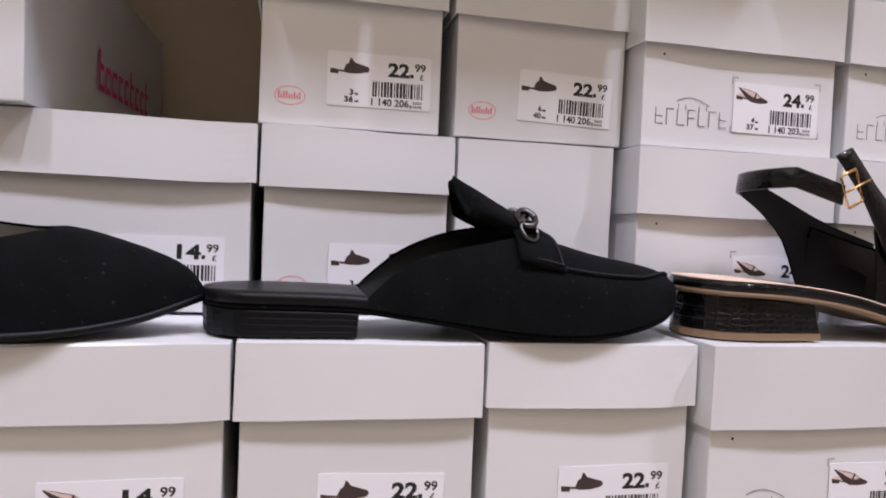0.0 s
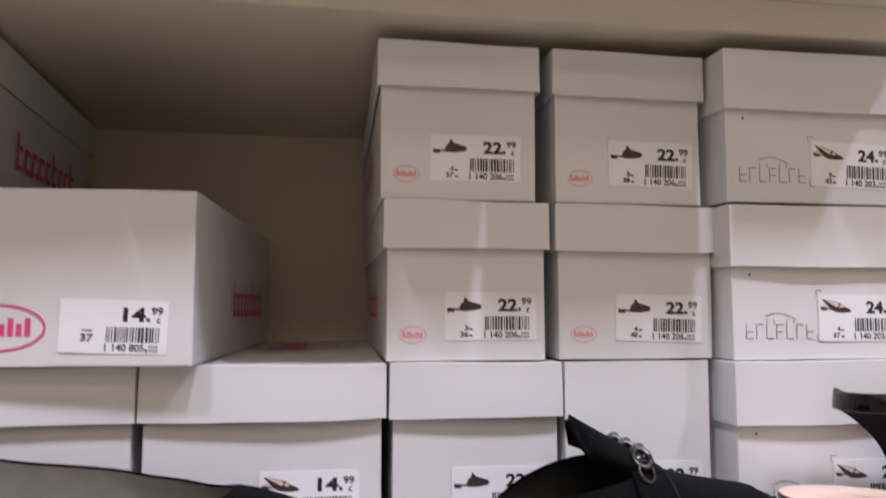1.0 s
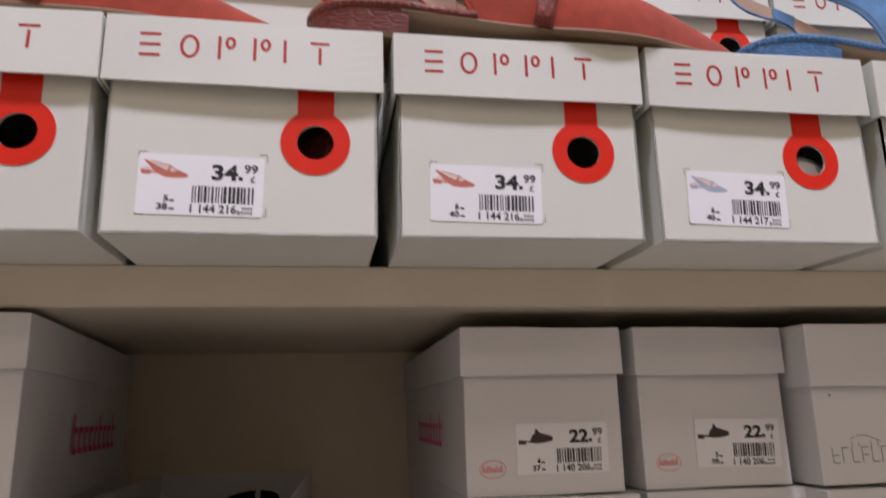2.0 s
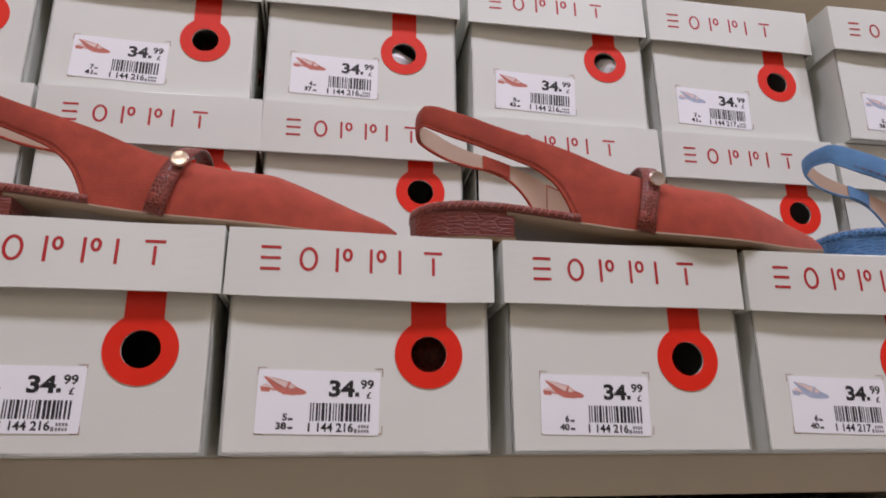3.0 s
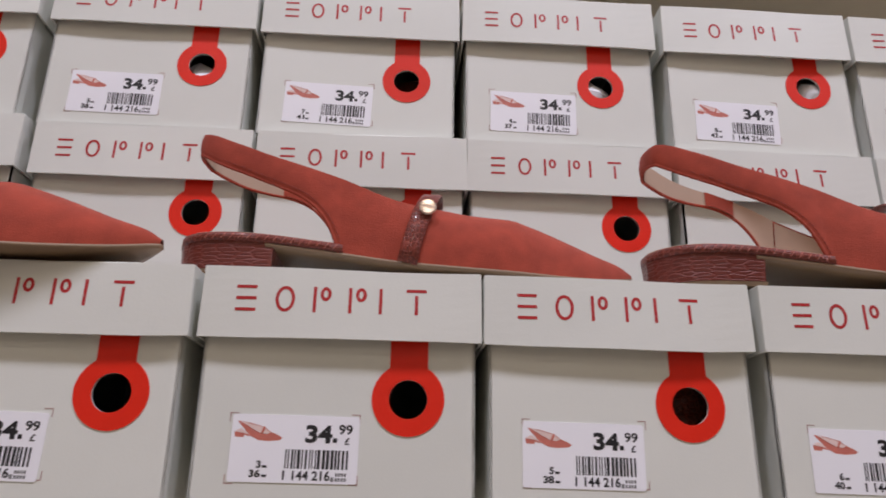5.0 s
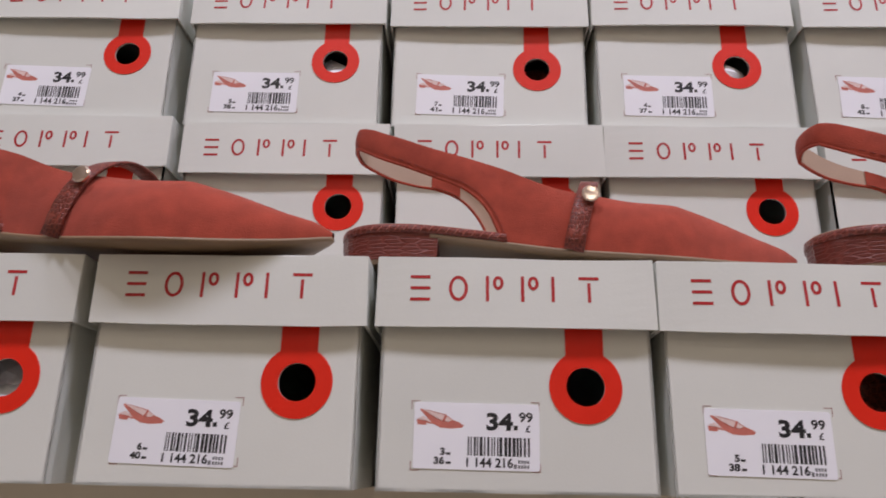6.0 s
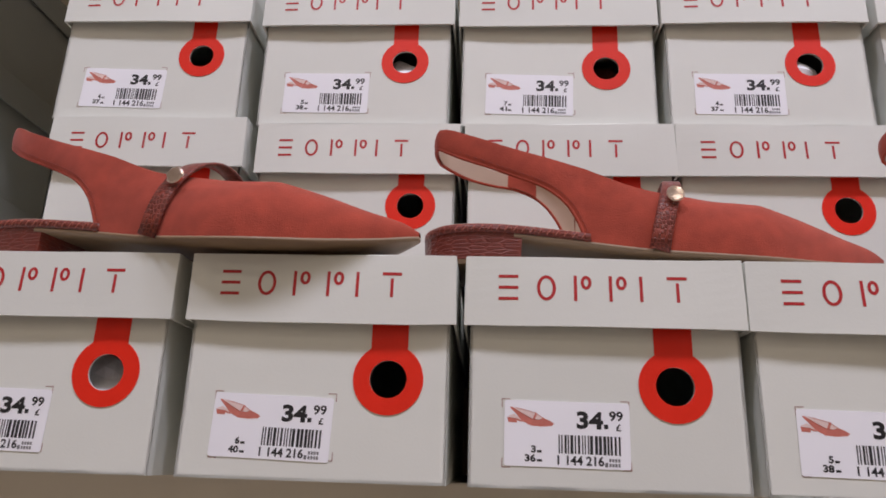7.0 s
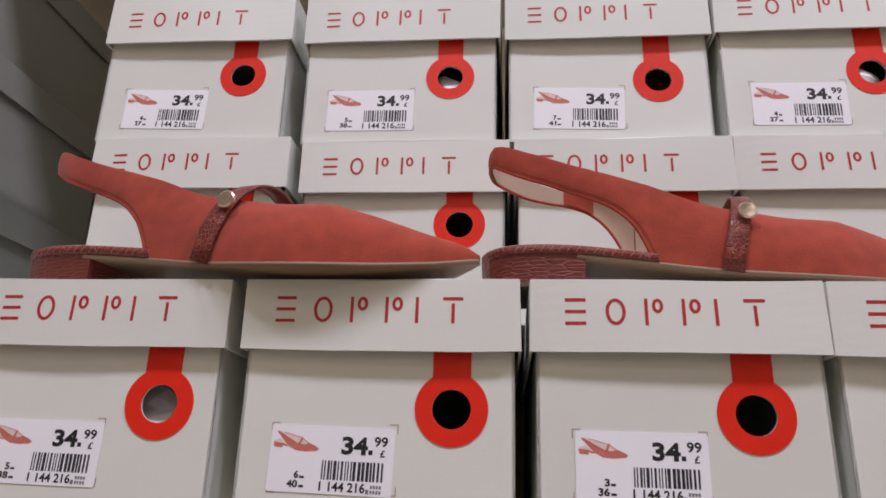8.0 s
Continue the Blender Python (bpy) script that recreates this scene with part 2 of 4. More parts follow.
def shoe_picture(kind):
    """A small side view of a flat shoe, as printed on the label; 17 mm long."""
    bm = bmesh.new()
    if kind == "sling":
        flat(bm, ((1.0, 6.9), (1.9, 7.0), (6.5, 4.0), (9.0, 2.6), (11.5, 2.2), (13.0, 3.0), (15.5, 1.9), (16.9, 0.9), (16.0, 0.0), (12, -0.4), (8.5, -0.1), (5.6, 1.5), (4.6, 2.6)))
        flat(bm, ((0.1, 2.9), (3.6, 2.4), (5.6, 1.6), (5.4, 1.2), (3.6, 1.7), (3.5, 0.8), (0.5, 1.0)), -0.00002)
        flat(bm, ((9.2, 2.5), (10.2, 5.1), (10.9, 4.8), (10.0, 2.3)), -0.00020)
        flat(bm, ((1.9, 7.0), (5.5, 6.3), (10.2, 5.0), (13.0, 3.0), (12.9, 2.8), (10.1, 4.8), (5.5, 6.05)), -0.00020)
    else:
        flat(bm, ((5.6, 0.3), (7.0, 3.8), (9.4, 5.3), (13.5, 4.0), (16.2, 3.2), (17, 2.0), (16.2, 0.6), (12, -0.3), (8, -0.4)))
        flat(bm, ((0.3, 1.5), (5.6, 1.0), (6.4, 0.0), (0.3, 0.5)), -0.00002)
        flat(bm, ((0.3, 0.6), (3.8, 0.4), (3.8, -0.9), (0.3, -0.8)), -0.00004)
        flat(bm, ((8.0, 4.6), (8.6, 6.8), (9.3, 6.8), (10.4, 5.0)), -0.00006)
    for v in bm.verts:
        v.co.x *= 0.001
        v.co.z *= 0.001
    return bm


def bars(bm, x0, x1, z0, z1, seed, gap=0.00130):
    r = random.Random(seed)
    x = x0
    while x < x1:
        w = gap * r.choice((0.45, 0.5, 0.8, 1.1))
        rect(bm, x, min(x + w, x1), z0, z1)
        x += w + gap * r.choice((0.35, 0.5, 0.7))


def label_meshes(price, code, picture, ink_name, size):
    key = (price, code, picture, ink_name, size)
    if key in LABEL:
        return LABEL[key]
    w, h = 0.0605, 0.031
    bm = bmesh.new()
    r, pts = 0.0012, []
    for cx, cz, a0 in ((w - r, h - r, 0), (r, h - r, 90), (r, r, 180), (w - r, r, 270)):
        pts += [(cx + r * math.cos(radians(a0 + a)), cz + r * math.sin(radians(a0 + a))) for a in (0, 30, 60, 90)]
    f = flat(bm, pts)
    ext = bmesh.ops.extrude_face_region(bm, geom=[f])
    for v in ext["geom"]:
        if isinstance(v, bmesh.types.BMVert):
            v.co.y -= 0.00025
    out = [("card", mesh_of("price_label", bm, M["paper"]))]
    bm = bmesh.new()
    whole, cents = price.split(".")
    text_into(bm, whole, 0.0108, 0.0350, 0.0188, 0.00042, 0.0128)
    rect(bm, 0.0481, 0.0501, 0.0187, 0.0208)
    text_into(bm, cents, 0.0061, 0.0507, 0.0228, 0.00016, 0.0066)
    text_into(bm, "£", 0.0044, 0.0538, 0.0180, 0.0001, 0.0024)
    out.append(("price", mesh_of("price", bm, M["ink"])))
    bm = bmesh.new()
    bars(bm, 0.0262, 0.0558, 0.0065, 0.0152, code)
    out.append(("barcode", mesh_of("barcode", bm, M["ink"])))
    bm = bmesh.new()
    text_into(bm, code, 0.0058, 0.0256, 0.0015, 0.00016, 0.0222)
    out.append(("article_number", mesh_of("article_number", bm, M["ink"])))
    bm = bmesh.new()
    for k in range(2):
        for j in range(4):
            rect(bm, 0.0502 + 0.0014 * j, 0.0512 + 0.0014 * j, 0.0012 + 0.0022 * k, 0.0027 + 0.0022 * k)
    rect(bm, 0.0482, 0.0496, 0.0010, 0.0030)
    out.append(("small_print", mesh_of("small_print", bm, M["grey_ink"])))
    bm = bmesh.new()
    uk, eu = size
    if uk:
        text_into(bm, uk, 0.0044, 0.0130, 0.0066, 0.00018, 0.0023)
        rect(bm, 0.0158, 0.0180, 0.0066, 0.0077)
        text_into(bm, eu, 0.0044, 0.0100, 0.0024, 0.00018, 0.0052)
        rect(bm, 0.0158, 0.0182, 0.0024, 0.0035)
    else:
        text_into(bm, eu, 0.0058, 0.0120, 0.0068, 0.00022, 0.0072)
        rect(bm, 0.0125, 0.0185, 0.0125, 0.0134)
    out.append(("shoe_size", mesh_of("shoe_size", bm, M["ink"])))
    if picture:
        bm = shoe_picture(picture)
        me = mesh_of("product_picture", bm, M[ink_name])
        out.append(("product_picture", me))
    if picture == "sling":
        bm = bmesh.new()
        flat(bm, ((2.0, 6.8), (5.5, 6.2), (9.9, 4.9), (12.9, 2.9), (11.5, 2.3), (9.0, 2.7), (6.5, 4.1)))
        flat(bm, ((0.2, 3.2), (2.4, 4.2), (4.3, 2.9), (5.4, 1.7), (3.6, 2.4)))
        for v in bm.verts:
            v.co.x, v.co.z = v.co.x * 0.001, v.co.z * 0.001
        out.append(("picture_inside", mesh_of("picture_inside", bm, M["pic_pale"])))
    LABEL[key] = out
    return out


def corner_marks(material):
    """Printed corner brackets that show where the label goes."""
    key = ("corners", material.name)
    if key not in LABEL:
        bm = bmesh.new()
        g, n, t = 0.0008, 0.0042, 0.0004
        for cx, sx in ((-g, 1), (0.0605 + g, -1)):
            for cz, sz in ((-g, 1), (0.031 + g, -1)):
                rect(bm, *sorted((cx, cx + sx * n)), *sorted((cz, cz + sz * t)))
                rect(bm, *sorted((cx, cx + sx * t)), *sorted((cz + sz * t, cz + sz * n)))
        LABEL[key] = mesh_of("corner_marks", bm, material)
    return LABEL[key]


def price_label(parent, m, *spec):
    meshes = label_meshes(*spec)
    card = part("price_label", meshes[0][1], parent, "white paper price label with black print", m)
    for name, me in meshes[1:]:
        at = pose(0.0012, -0.00030, 0.0192) @ Matrix.Diagonal((1.36, 1, 1.22, 1)) if name == "product_picture" else pose(0.0012, -0.00042, 0.0192) @ Matrix.Diagonal((1.36, 1, 1.22, 1)) if name == "picture_inside" else pose(0, -0.00032, 0)
        ob = part(name, me, card, "", at)
        if name in ("barcode", "small_print"):
            ob["kind"] = "stuff"
    return card


# ---- shoe boxes ----
BOX = {}
T = 0.0014


def soften(bm, amount, seed, cuts=5):
    """Cut the card finer and let it sag and bulge a little, as handled card does."""
    bmesh.ops.subdivide_edges(bm, edges=[e for e in bm.edges if e.calc_length() > 0.03], cuts=cuts, use_grid_fill=True)
    for v in bm.verts:
        n = noise.noise_vector(v.co * 16 + Vector((seed * 7.3, seed * 3.1, 0)))
        v.co += n * amount


def lid_front(x, z, w, h, seed):
    """How far the lid's front stands out at a place on it."""
    bow = 0.0013 * (1 - (2 * x / w) ** 2) * (1 - z / h) * (0.6 + 0.25 * seed)
    return -bow + 0.0008 * noise.noise(Vector((x * 16 + seed * 7.3, 0.3, z * 16)))


def lid_mesh(w, d, h, material, seed):
    key = ("lid", w, d, h, material.name, seed)
    if key not in BOX:
        bm = bmesh.new()
        slab(bm, -w / 2, w / 2, 0, d, 0, h)
        low = min(bm.faces, key=lambda f: f.calc_center_median().z)
        bmesh.ops.delete(bm, geom=[low], context="FACES_ONLY")
        bmesh.ops.bevel(bm, geom=[e for e in bm.edges if not e.is_boundary], offset=0.0011, segments=2, affect="EDGES", profile=0.6)
        soften(bm, 0.0009, seed)
        for v in bm.verts:
            if v.co.y < 0.004:
                front = v.co.y < 0.0007 or abs(v.co.x) < w / 2 - 0.004 and v.co.z < h - 0.003
                v.co.y = (0.0 if front else max(v.co.y, 0.0)) + lid_front(v.co.x, v.co.z, w, h, seed)
                v.co.z -= 0.0010 * (1 - (2 * v.co.x / w) ** 2) * (1 - v.co.z / h) * (seed % 2)
        bmesh.ops.recalc_face_normals(bm, faces=bm.faces[:])
        bmesh.ops.solidify(bm, geom=bm.faces[:], thickness=T)
        BOX[key] = mesh_of("lid", bm, material)
    return BOX[key]


def body_mesh(w, d, h, material, seed, hole=None):
    """An open card box; hole: x, z and radius of the opening in its front."""
    key = ("body", w, d, h, material.name, seed, hole)
    if key in BOX:
        return BOX[key]
    bm = bmesh.new()
    slab(bm, -w / 2, w / 2, 0, d, 0, h)
    cut = [max(bm.faces, key=lambda f: f.calc_center_median().z)]
    if hole:
        cut.append(min(bm.faces, key=lambda f: f.calc_center_median().y))
    bmesh.ops.delete(bm, geom=cut, context="FACES_ONLY")
    edges = [e for e in bm.edges if not e.is_boundary]
    if not hole:
        bmesh.ops.bevel(bm, geom=edges, offset=0.0009, segments=2, affect="EDGES", profile=0.6)
        soften(bm, 0.0005, seed)
    bmesh.ops.recalc_face_normals(bm, faces=bm.faces[:])
    bmesh.ops.solidify(bm, geom=bm.faces[:], thickness=T)
    if hole:
        cx, cz, r = hole
        n = 40
        ring, rim = [], []
        for k in range(n):
            a = 2 * math.pi * (k + 0.5) / n
            c, s = math.cos(a), math.sin(a)
            ring.append((cx + r * c, cz + r * s))
            reach = min((w / 2 - cx) / c if c > 1e-6 else (-w / 2 - cx) / c if c < -1e-6 else 9, (h - cz) / s if s > 1e-6 else -cz / s if s < -1e-6 else 9)
            rim.append((cx + reach * c, cz + reach * s))
        for corner in ((-w / 2, 0), (w / 2, 0), (w / 2, h), (-w / 2, h)):
            k = min(range(n), key=lambda i: (rim[i][0] - corner[0]) ** 2 + (rim[i][1] - corner[1]) ** 2)
            rim[k] = corner
        rows = [[(x, y, z) for x, z in some] for some, y in ((rim, 0.0012), (rim, 0), (ring, 0), (ring, T), (rim, T + 0.001))]
        grid(bm, rows, True)
    BOX[key] = mesh_of("body", bm, material)
    return BOX[key]


def logo_bars(w, h, seed, lid):
    """The maker's mark on the lid: six plain groups of strokes and loops, lying on the card."""
    key = ("mark", w, h, seed)
    if key not in BOX:
        bm = bmesh.new()
        s, hgt = 0.0016, 0.0132
        x0, z0 = -w / 2 + 0.0172, 0.0131

        def stroke(xa, xb, za, zb):
            m = max(1, round((xb - xa) / 0.003))
            for k in range(m):
                rect(bm, xa + (xb - xa) * k / m, xa + (xb - xa) * (k + 1) / m, za, zb)

        def loop(cx, cz, rx, rz):
            n = 28
            for k in range(n):
                t = [2 * math.pi * (k + q) / n for q in (0, 1)]
                flat(bm, [(cx + (rx - i) * math.cos(u), cz + (rz - i) * math.sin(u)) for u, i in ((t[0], 0), (t[1], 0), (t[1], s), (t[0], s))])

        for z in (0, hgt / 2 - s / 2, hgt - s):
            stroke(x0, x0 + 0.0100, z0 + z, z0 + z + s)
        loop(x0 + 0.0242, z0 + hgt / 2, 0.0048, hgt / 2)
        for x in (0.0380, 0.0556):
            stroke(x0 + x, x0 + x + s, z0, z0 + hgt)
            loop(x0 + x + 0.0062, z0 + hgt - 0.0036, 0.0027, 0.0036)
        stroke(x0 + 0.0708, x0 + 0.0708 + s, z0, z0 + hgt)
        stroke(x0 + 0.0845, x0 + 0.0945, z0 + hgt - s, z0 + hgt)
        stroke(x0 + 0.0888, x0 + 0.0888 + s, z0, z0 + hgt - 2 * s)
        y_at = skin_y(lid)
        for v in bm.verts:
            y = y_at(v.co.x, v.co.z)
            v.co.y = (y if y is not None else 0.0) - 0.00012
        BOX[key] = mesh_of("maker_mark", bm, M["red_ink"])
    return BOX[key]


def ring_sticker(h_top):
    key = ("ring", h_top)
    if key not in BOX:
        bm = bmesh.new()
        n, r0, r1, half = 40, 0.0094, 0.0178, 0.0094
        a = [2 * math.pi * k / n for k in range(n)]
        rows = [[(r * math.cos(t), y, r * math.sin(t)) for t in a] for r, y in ((r0, 0.0004), (r0, -0.0003), (r1, -0.0003), (r1, 0.0001))]
        grid(bm, rows, True)
        z = math.sqrt(r1**2 - half**2) - 0.0004
        slab(bm, -half, half, -0.00026, 0.0001, z, h_top)
        BOX[key] = mesh_of("ring_sticker", bm, M["red"])
    return BOX[key]




def window_box(x, y, z, yaw, spec, seed, stuffing="", size=(0.1402, 0.1135, 0.0358), ring=(0.035, 0.0505), grow=1.0):
    """Cream box with a round window in its front, a red ring round it and a lid with a red mark."""
    w, h, lh = size
    d = 0.305
    bw = w - 0.0064
    box = new("shoe_box")
    box.matrix_basis = pose(x, y, z, 0, 0, yaw)
    hole = (*ring, 0.0094)
    face = 0.0052
    part("body", body_mesh(bw, d - 0.008, h - 0.002, M["cream"], seed % 3, hole), box, "", pose(0, face, 0))
    lid = part("lid", lid_mesh(w, d, lh, M["cream"], seed % 4), box, "cream card lid with a red maker's mark", pose(0, 0, h - lh, 0.25 * (seed % 3 - 1)))
    tagged(part("maker_mark", logo_bars(w, lh, seed % 4, lid.data), lid, "red stroke print"), kind="stuff")
    part("ring_sticker", ring_sticker(h - lh - hole[1] + 0.004), box, "glossy red ring sticker with a tab", pose(hole[0], face - 0.0001, hole[1]))
    if spec:
        r = random.Random(seed)
        price_label(box, pose(-0.0505 * grow + r.uniform(-0.001, 0.001), face - 0.00008, 0.0100 + r.uniform(-0.0006, 0.0006), 0, r.uniform(0.4, 1.8)) @ Matrix.Scale(grow, 4), *spec)
        tagged(part("corner_marks", corner_marks(M["bracket_ink"]), box, "thin dull red corner brackets", pose(-0.0500 * grow, face - 0.00012, 0.0104) @ Matrix.Scale(grow, 4)), kind="stuff")
    colour = "coral" if spec and spec[3] == "pic_coral" else "blue"
    tagged(box, f"cream lidded shoe box, red-ringed window, price label for {colour} flats" if spec else "cream lidded shoe box with red-ringed window behind the shoes",
           "shoe box", "window shoe boxes on the upper shelf")
    if stuffing:
        bm = bmesh.new()
        bmesh.ops.create_icosphere(bm, subdivisions=3, radius=0.025)
        for v in bm.verts:
            k = noise.noise(v.co * 45 + Vector((seed, 0, 0)))
            v.co *= 1 + 0.45 * k
        name = "tissue_wad" if stuffing == "tissue" else "packed_shoe"
        wad = new(name, mesh_of(name, bm, M["tissue"] if stuffing == "tissue" else M["coral_croc"]))
        wad.matrix_basis = box.matrix_basis @ pose(hole[0] + (0.009 if seed % 2 else -0.008), 0.034 if stuffing == "tissue" else 0.046, hole[1] - 0.010) @ pose(0, 0, 0, 40 * seed, 25 * seed, 0)
        tagged(wad, "crumpled white tissue paper inside a shoe box" if stuffing == "tissue" else "brown-red shoe packed inside a shoe box", "tissue paper" if stuffing == "tissue" else "shoe")
    return box


def oval_mark(w, h, material, thick=0.0011):
    """Oval outline with a row of plain bars inside it."""
    key = ("oval", w, h, material.name)
    if key not in BOX:
        bm = bmesh.new()
        n = 40
        rows = [[(a * math.cos(2 * math.pi * k / n), 0, b * math.sin(2 * math.pi * k / n)) for k in range(n)] for a, b in ((w / 2, h / 2), (w / 2 - thick, h / 2 - thick))]
        grid(bm, rows, True)
        r = random.Random(3)
        x = -w * 0.39
        tall = True
        while x < w * 0.36:
            b = w * 0.055
            top = h * 0.24 if tall else h * r.choice((0.08, 0.08, 0.2))
            rect(bm, x, x + b, -h * 0.17, top)
            x += b + w * 0.03
            tall = False
        BOX[key] = mesh_of("oval_mark", bm, material)
    return BOX[key]


def side_mark(material):
    """The row of bars printed on a box's long side."""
    if "side" not in BOX:
        bm = bmesh.new()
        x = 0.0
        for k in range(9):
            b = 0.0085
            top = 0.020 if k in (0, 5, 8) else 0.0135
            rect(bm, x, x + b * 0.35, 0, top)
            rect(bm, x + b * 0.35, x + b, 0, 0.003)
            rect(bm, x + b * 0.35, x + b, 0.0105, 0.0135)
            x += b + 0.003
        BOX["side"] = mesh_of("side_mark", bm, material)
    return BOX["side"]


def animal_mark():
    """Thin grey outline of a curved shape above a row of thin bars."""
    if "animal" not in BOX:
        bm = bmesh.new()
        for k in range(7):
            x = 0.0072 * k
            rect(bm, x, x + 0.0006, 0, 0.0098)
            rect(bm, x + 0.0006, x + 0.0052, 0.0092 if k % 2 else 0.0, 0.0098 if k % 2 else 0.0006)
            if k % 3 == 0:
                rect(bm, x + 0.0006, x + 0.0048, 0.0045, 0.0051)
        for i in range(14):
            a, b = 0.014 + 0.0016 * i, 0.014 + 0.0016 * (i + 1)
            za, zb = (0.0125 + 0.0042 * math.sin((q - 0.010) * 120) for q in (a, b))
            flat(bm, ((a, za), (b, zb), (b, zb + 0.0005), (a, za + 0.0005)))
        for x in (0.015, 0.020, 0.029, 0.034):
            rect(bm, x, x + 0.0005, 0.0098, 0.0128)
        BOX["animal"] = mesh_of("outline_mark", bm, M["grey_ink"])
    return BOX["animal"]


def pin_hole():
    if "pin" not in BOX:
        bm = bmesh.new()
        flat(bm, [(0.0008 * math.cos(2 * math.pi * k / 10), 0.0009 * math.sin(2 * math.pi * k / 10)) for k in range(10)])
        BOX["pin"] = mesh_of("pin_hole", bm, M["ink"])
    return BOX["pin"]


def plain_box(x, y, z, yaw, w, h, lh, seed, spec=None, lid=True, mark="", d=0.315, label_at=None, side=False, what="", lean=0.0):
    """White card box; x: middle of the front."""
    box = new("shoe_box")
    box.matrix_basis = pose(x, y, z, 0, lean, yaw)
    bw = w - 0.0052 if lid else w
    inset = 0.0040 if lid else 0.0
    body = part("body", body_mesh(bw, d - 0.006, h - (0.0018 if lid else 0), M["white"], seed % 3), box, "", pose(0, inset, 0))
    if lid:
        part("lid", lid_mesh(w, d, lh, M["white"], seed % 4), box, "", pose(0, 0, h - lh, 0.3 * (seed % 3 - 1)))


    def on_front(x0, z0, wide, high, lift=0.0001):
        return inset + front_y(body.data, x0, x0 + wide, z0, z0 + high, lift)

    if spec:
        lx, lz = label_at or (w / 2 - 0.0725, 0.011)
        r = random.Random(seed)
        price_label(box, pose(lx, on_front(lx, lz, 0.0605, 0.031), lz, 0, r.uniform(-0.5, 1.8)), *spec)
        if mark == "animal":
            part("pin_hole", pin_hole(), box, "tiny dark hole", pose(-bw / 2 + 0.013, on_front(-bw / 2 + 0.012, h - lh - 0.0065, 0.002, 0.002), h - lh - 0.0055))
            tagged(part("corner_marks", corner_marks(M["grey_ink"]), box, "thin grey corner brackets", pose(lx - 0.0006, on_front(lx, lz, 0.0605, 0.031, 0.0002), lz + 0.0004) @ Matrix.Diagonal((1.02, 1, 1.05, 1))), kind="stuff")
    if mark == "rose":
        tagged(part("oval_mark", oval_mark(0.0172, 0.0108, M["rose"], 0.0004), box, "rose oval print", pose(-w / 2 + 0.0195, on_front(-w / 2 + 0.011, 0.011, 0.017, 0.011), 0.0165)), kind="stuff")
    elif mark == "pink":
        tagged(part("oval_mark", oval_mark(0.0545, 0.0275, M["pink"], 0.0013), box, "pink oval print", pose(-w / 2 + 0.034, on_front(-w / 2 + 0.007, 0.009, 0.054, 0.027), 0.0225)), kind="stuff")
        part("pin_hole", pin_hole(), box, "tiny dark hole", pose(-0.051, on_front(-0.052, 0.069, 0.002, 0.002), 0.070))
    elif mark == "animal":
        tagged(part("outline_mark", animal_mark(), box, "thin grey outline print", pose(-w / 2 + 0.0115, on_front(-w / 2 + 0.0115, 0.0135, 0.05, 0.015), 0.0135)), kind="stuff")
    if side == "left":
        tagged(part("side_mark", side_mark(M["pink"]), box, "pink print on the long side", pose(-bw / 2 - 0.0017, 0.205, h * 0.26, 0, 0, -90) @ Matrix.Scale(1.2, 4)), kind="stuff")
    elif side:
        tagged(part("side_mark", side_mark(M["pink"]), box, "pink print on the long side", pose(bw / 2 + 0.0016, 0.115, h * 0.26, 0, 0, 90) @ Matrix.Scale(1.35, 4)), kind="stuff")
    tagged(box, what or "white card shoe box with lid and price label", "shoe box", "white shoe boxes on the lower shelf")
    return box


# ---- the shelving and the room ----
def structure(name, x0, x1, y0, y1, z0, z1, material, label, category, bevel=0.0):
    bm = bmesh.new()
    slab(bm, x0, x1, y0, y1, z0, z1)
    if bevel:
        bmesh.ops.bevel(bm, geom=bm.edges[:], offset=bevel, segments=2, affect="EDGES")
    return tagged(new(name, mesh_of(name, bm, material)), label, category, kind="structure")


BACK, FRONT = 0.742, 0.401
LOW, HIGH, TOP = 0.9550, 1.4130, 1.9700
structure("floor", -4, 4, -6, 0.9, -0.05, 0, M["floor"], "warm brown vinyl shop floor", "floor")
structure("ceiling", -4, 4, -6, 0.9, 4.5, 4.55, M["ceiling"], "pale ceiling of the shop", "ceiling")
structure("wall_north", -4, 4, 0.78, 0.88, 0, 4.5, M["wall"], "painted wall behind the shelving", "wall")
structure("wall_south", -4, 4, -6.1, -6, 0, 4.5, M["wall"], "painted wall across the aisle", "wall")
structure("wall_east", 4, 4.1, -6, 0.9, 0, 4.5, M["wall"], "painted side wall", "wall")
structure("wall_west", -4.1, -4, -6, 0.9, 0, 4.5, M["wall"], "painted side wall", "wall")
structure("shelf_back", -1.6, 1.6, BACK, BACK + 0.012, 0.06, 2.3, M["back"], "grey-beige back board of the shelving", "shelf back")
structure("shelf_board", -1.6, 1.6, FRONT, BACK - 0.002, HIGH - 0.0245, HIGH, M["laminate"], "cream laminate shelf board with a square front edge", "shelf", 0.0008)
structure("shelf_board", -1.6, 1.6, FRONT, BACK - 0.002, LOW - 0.0245, LOW, M["laminate"], "cream laminate shelf board carrying white boxes", "shelf", 0.0008)
structure("shelf_board", -1.6, 1.6, FRONT, BACK - 0.002, TOP, TOP + 0.0245, M["laminate"], "cream laminate shelf board above the boxes", "shelf", 0.0008)

# ---- upper shelf: window boxes in three tiers ----
H = 0.1135
CODE, CODE_B = "1 144 216", "1 144 217"


def coral_label(uk, eu):
    return ("34.99", CODE, "sling", "pic_coral", (uk, eu))


def blue_label(uk, eu):
    return ("34.99", CODE_B, "sling", "pic_blue", (uk, eu))


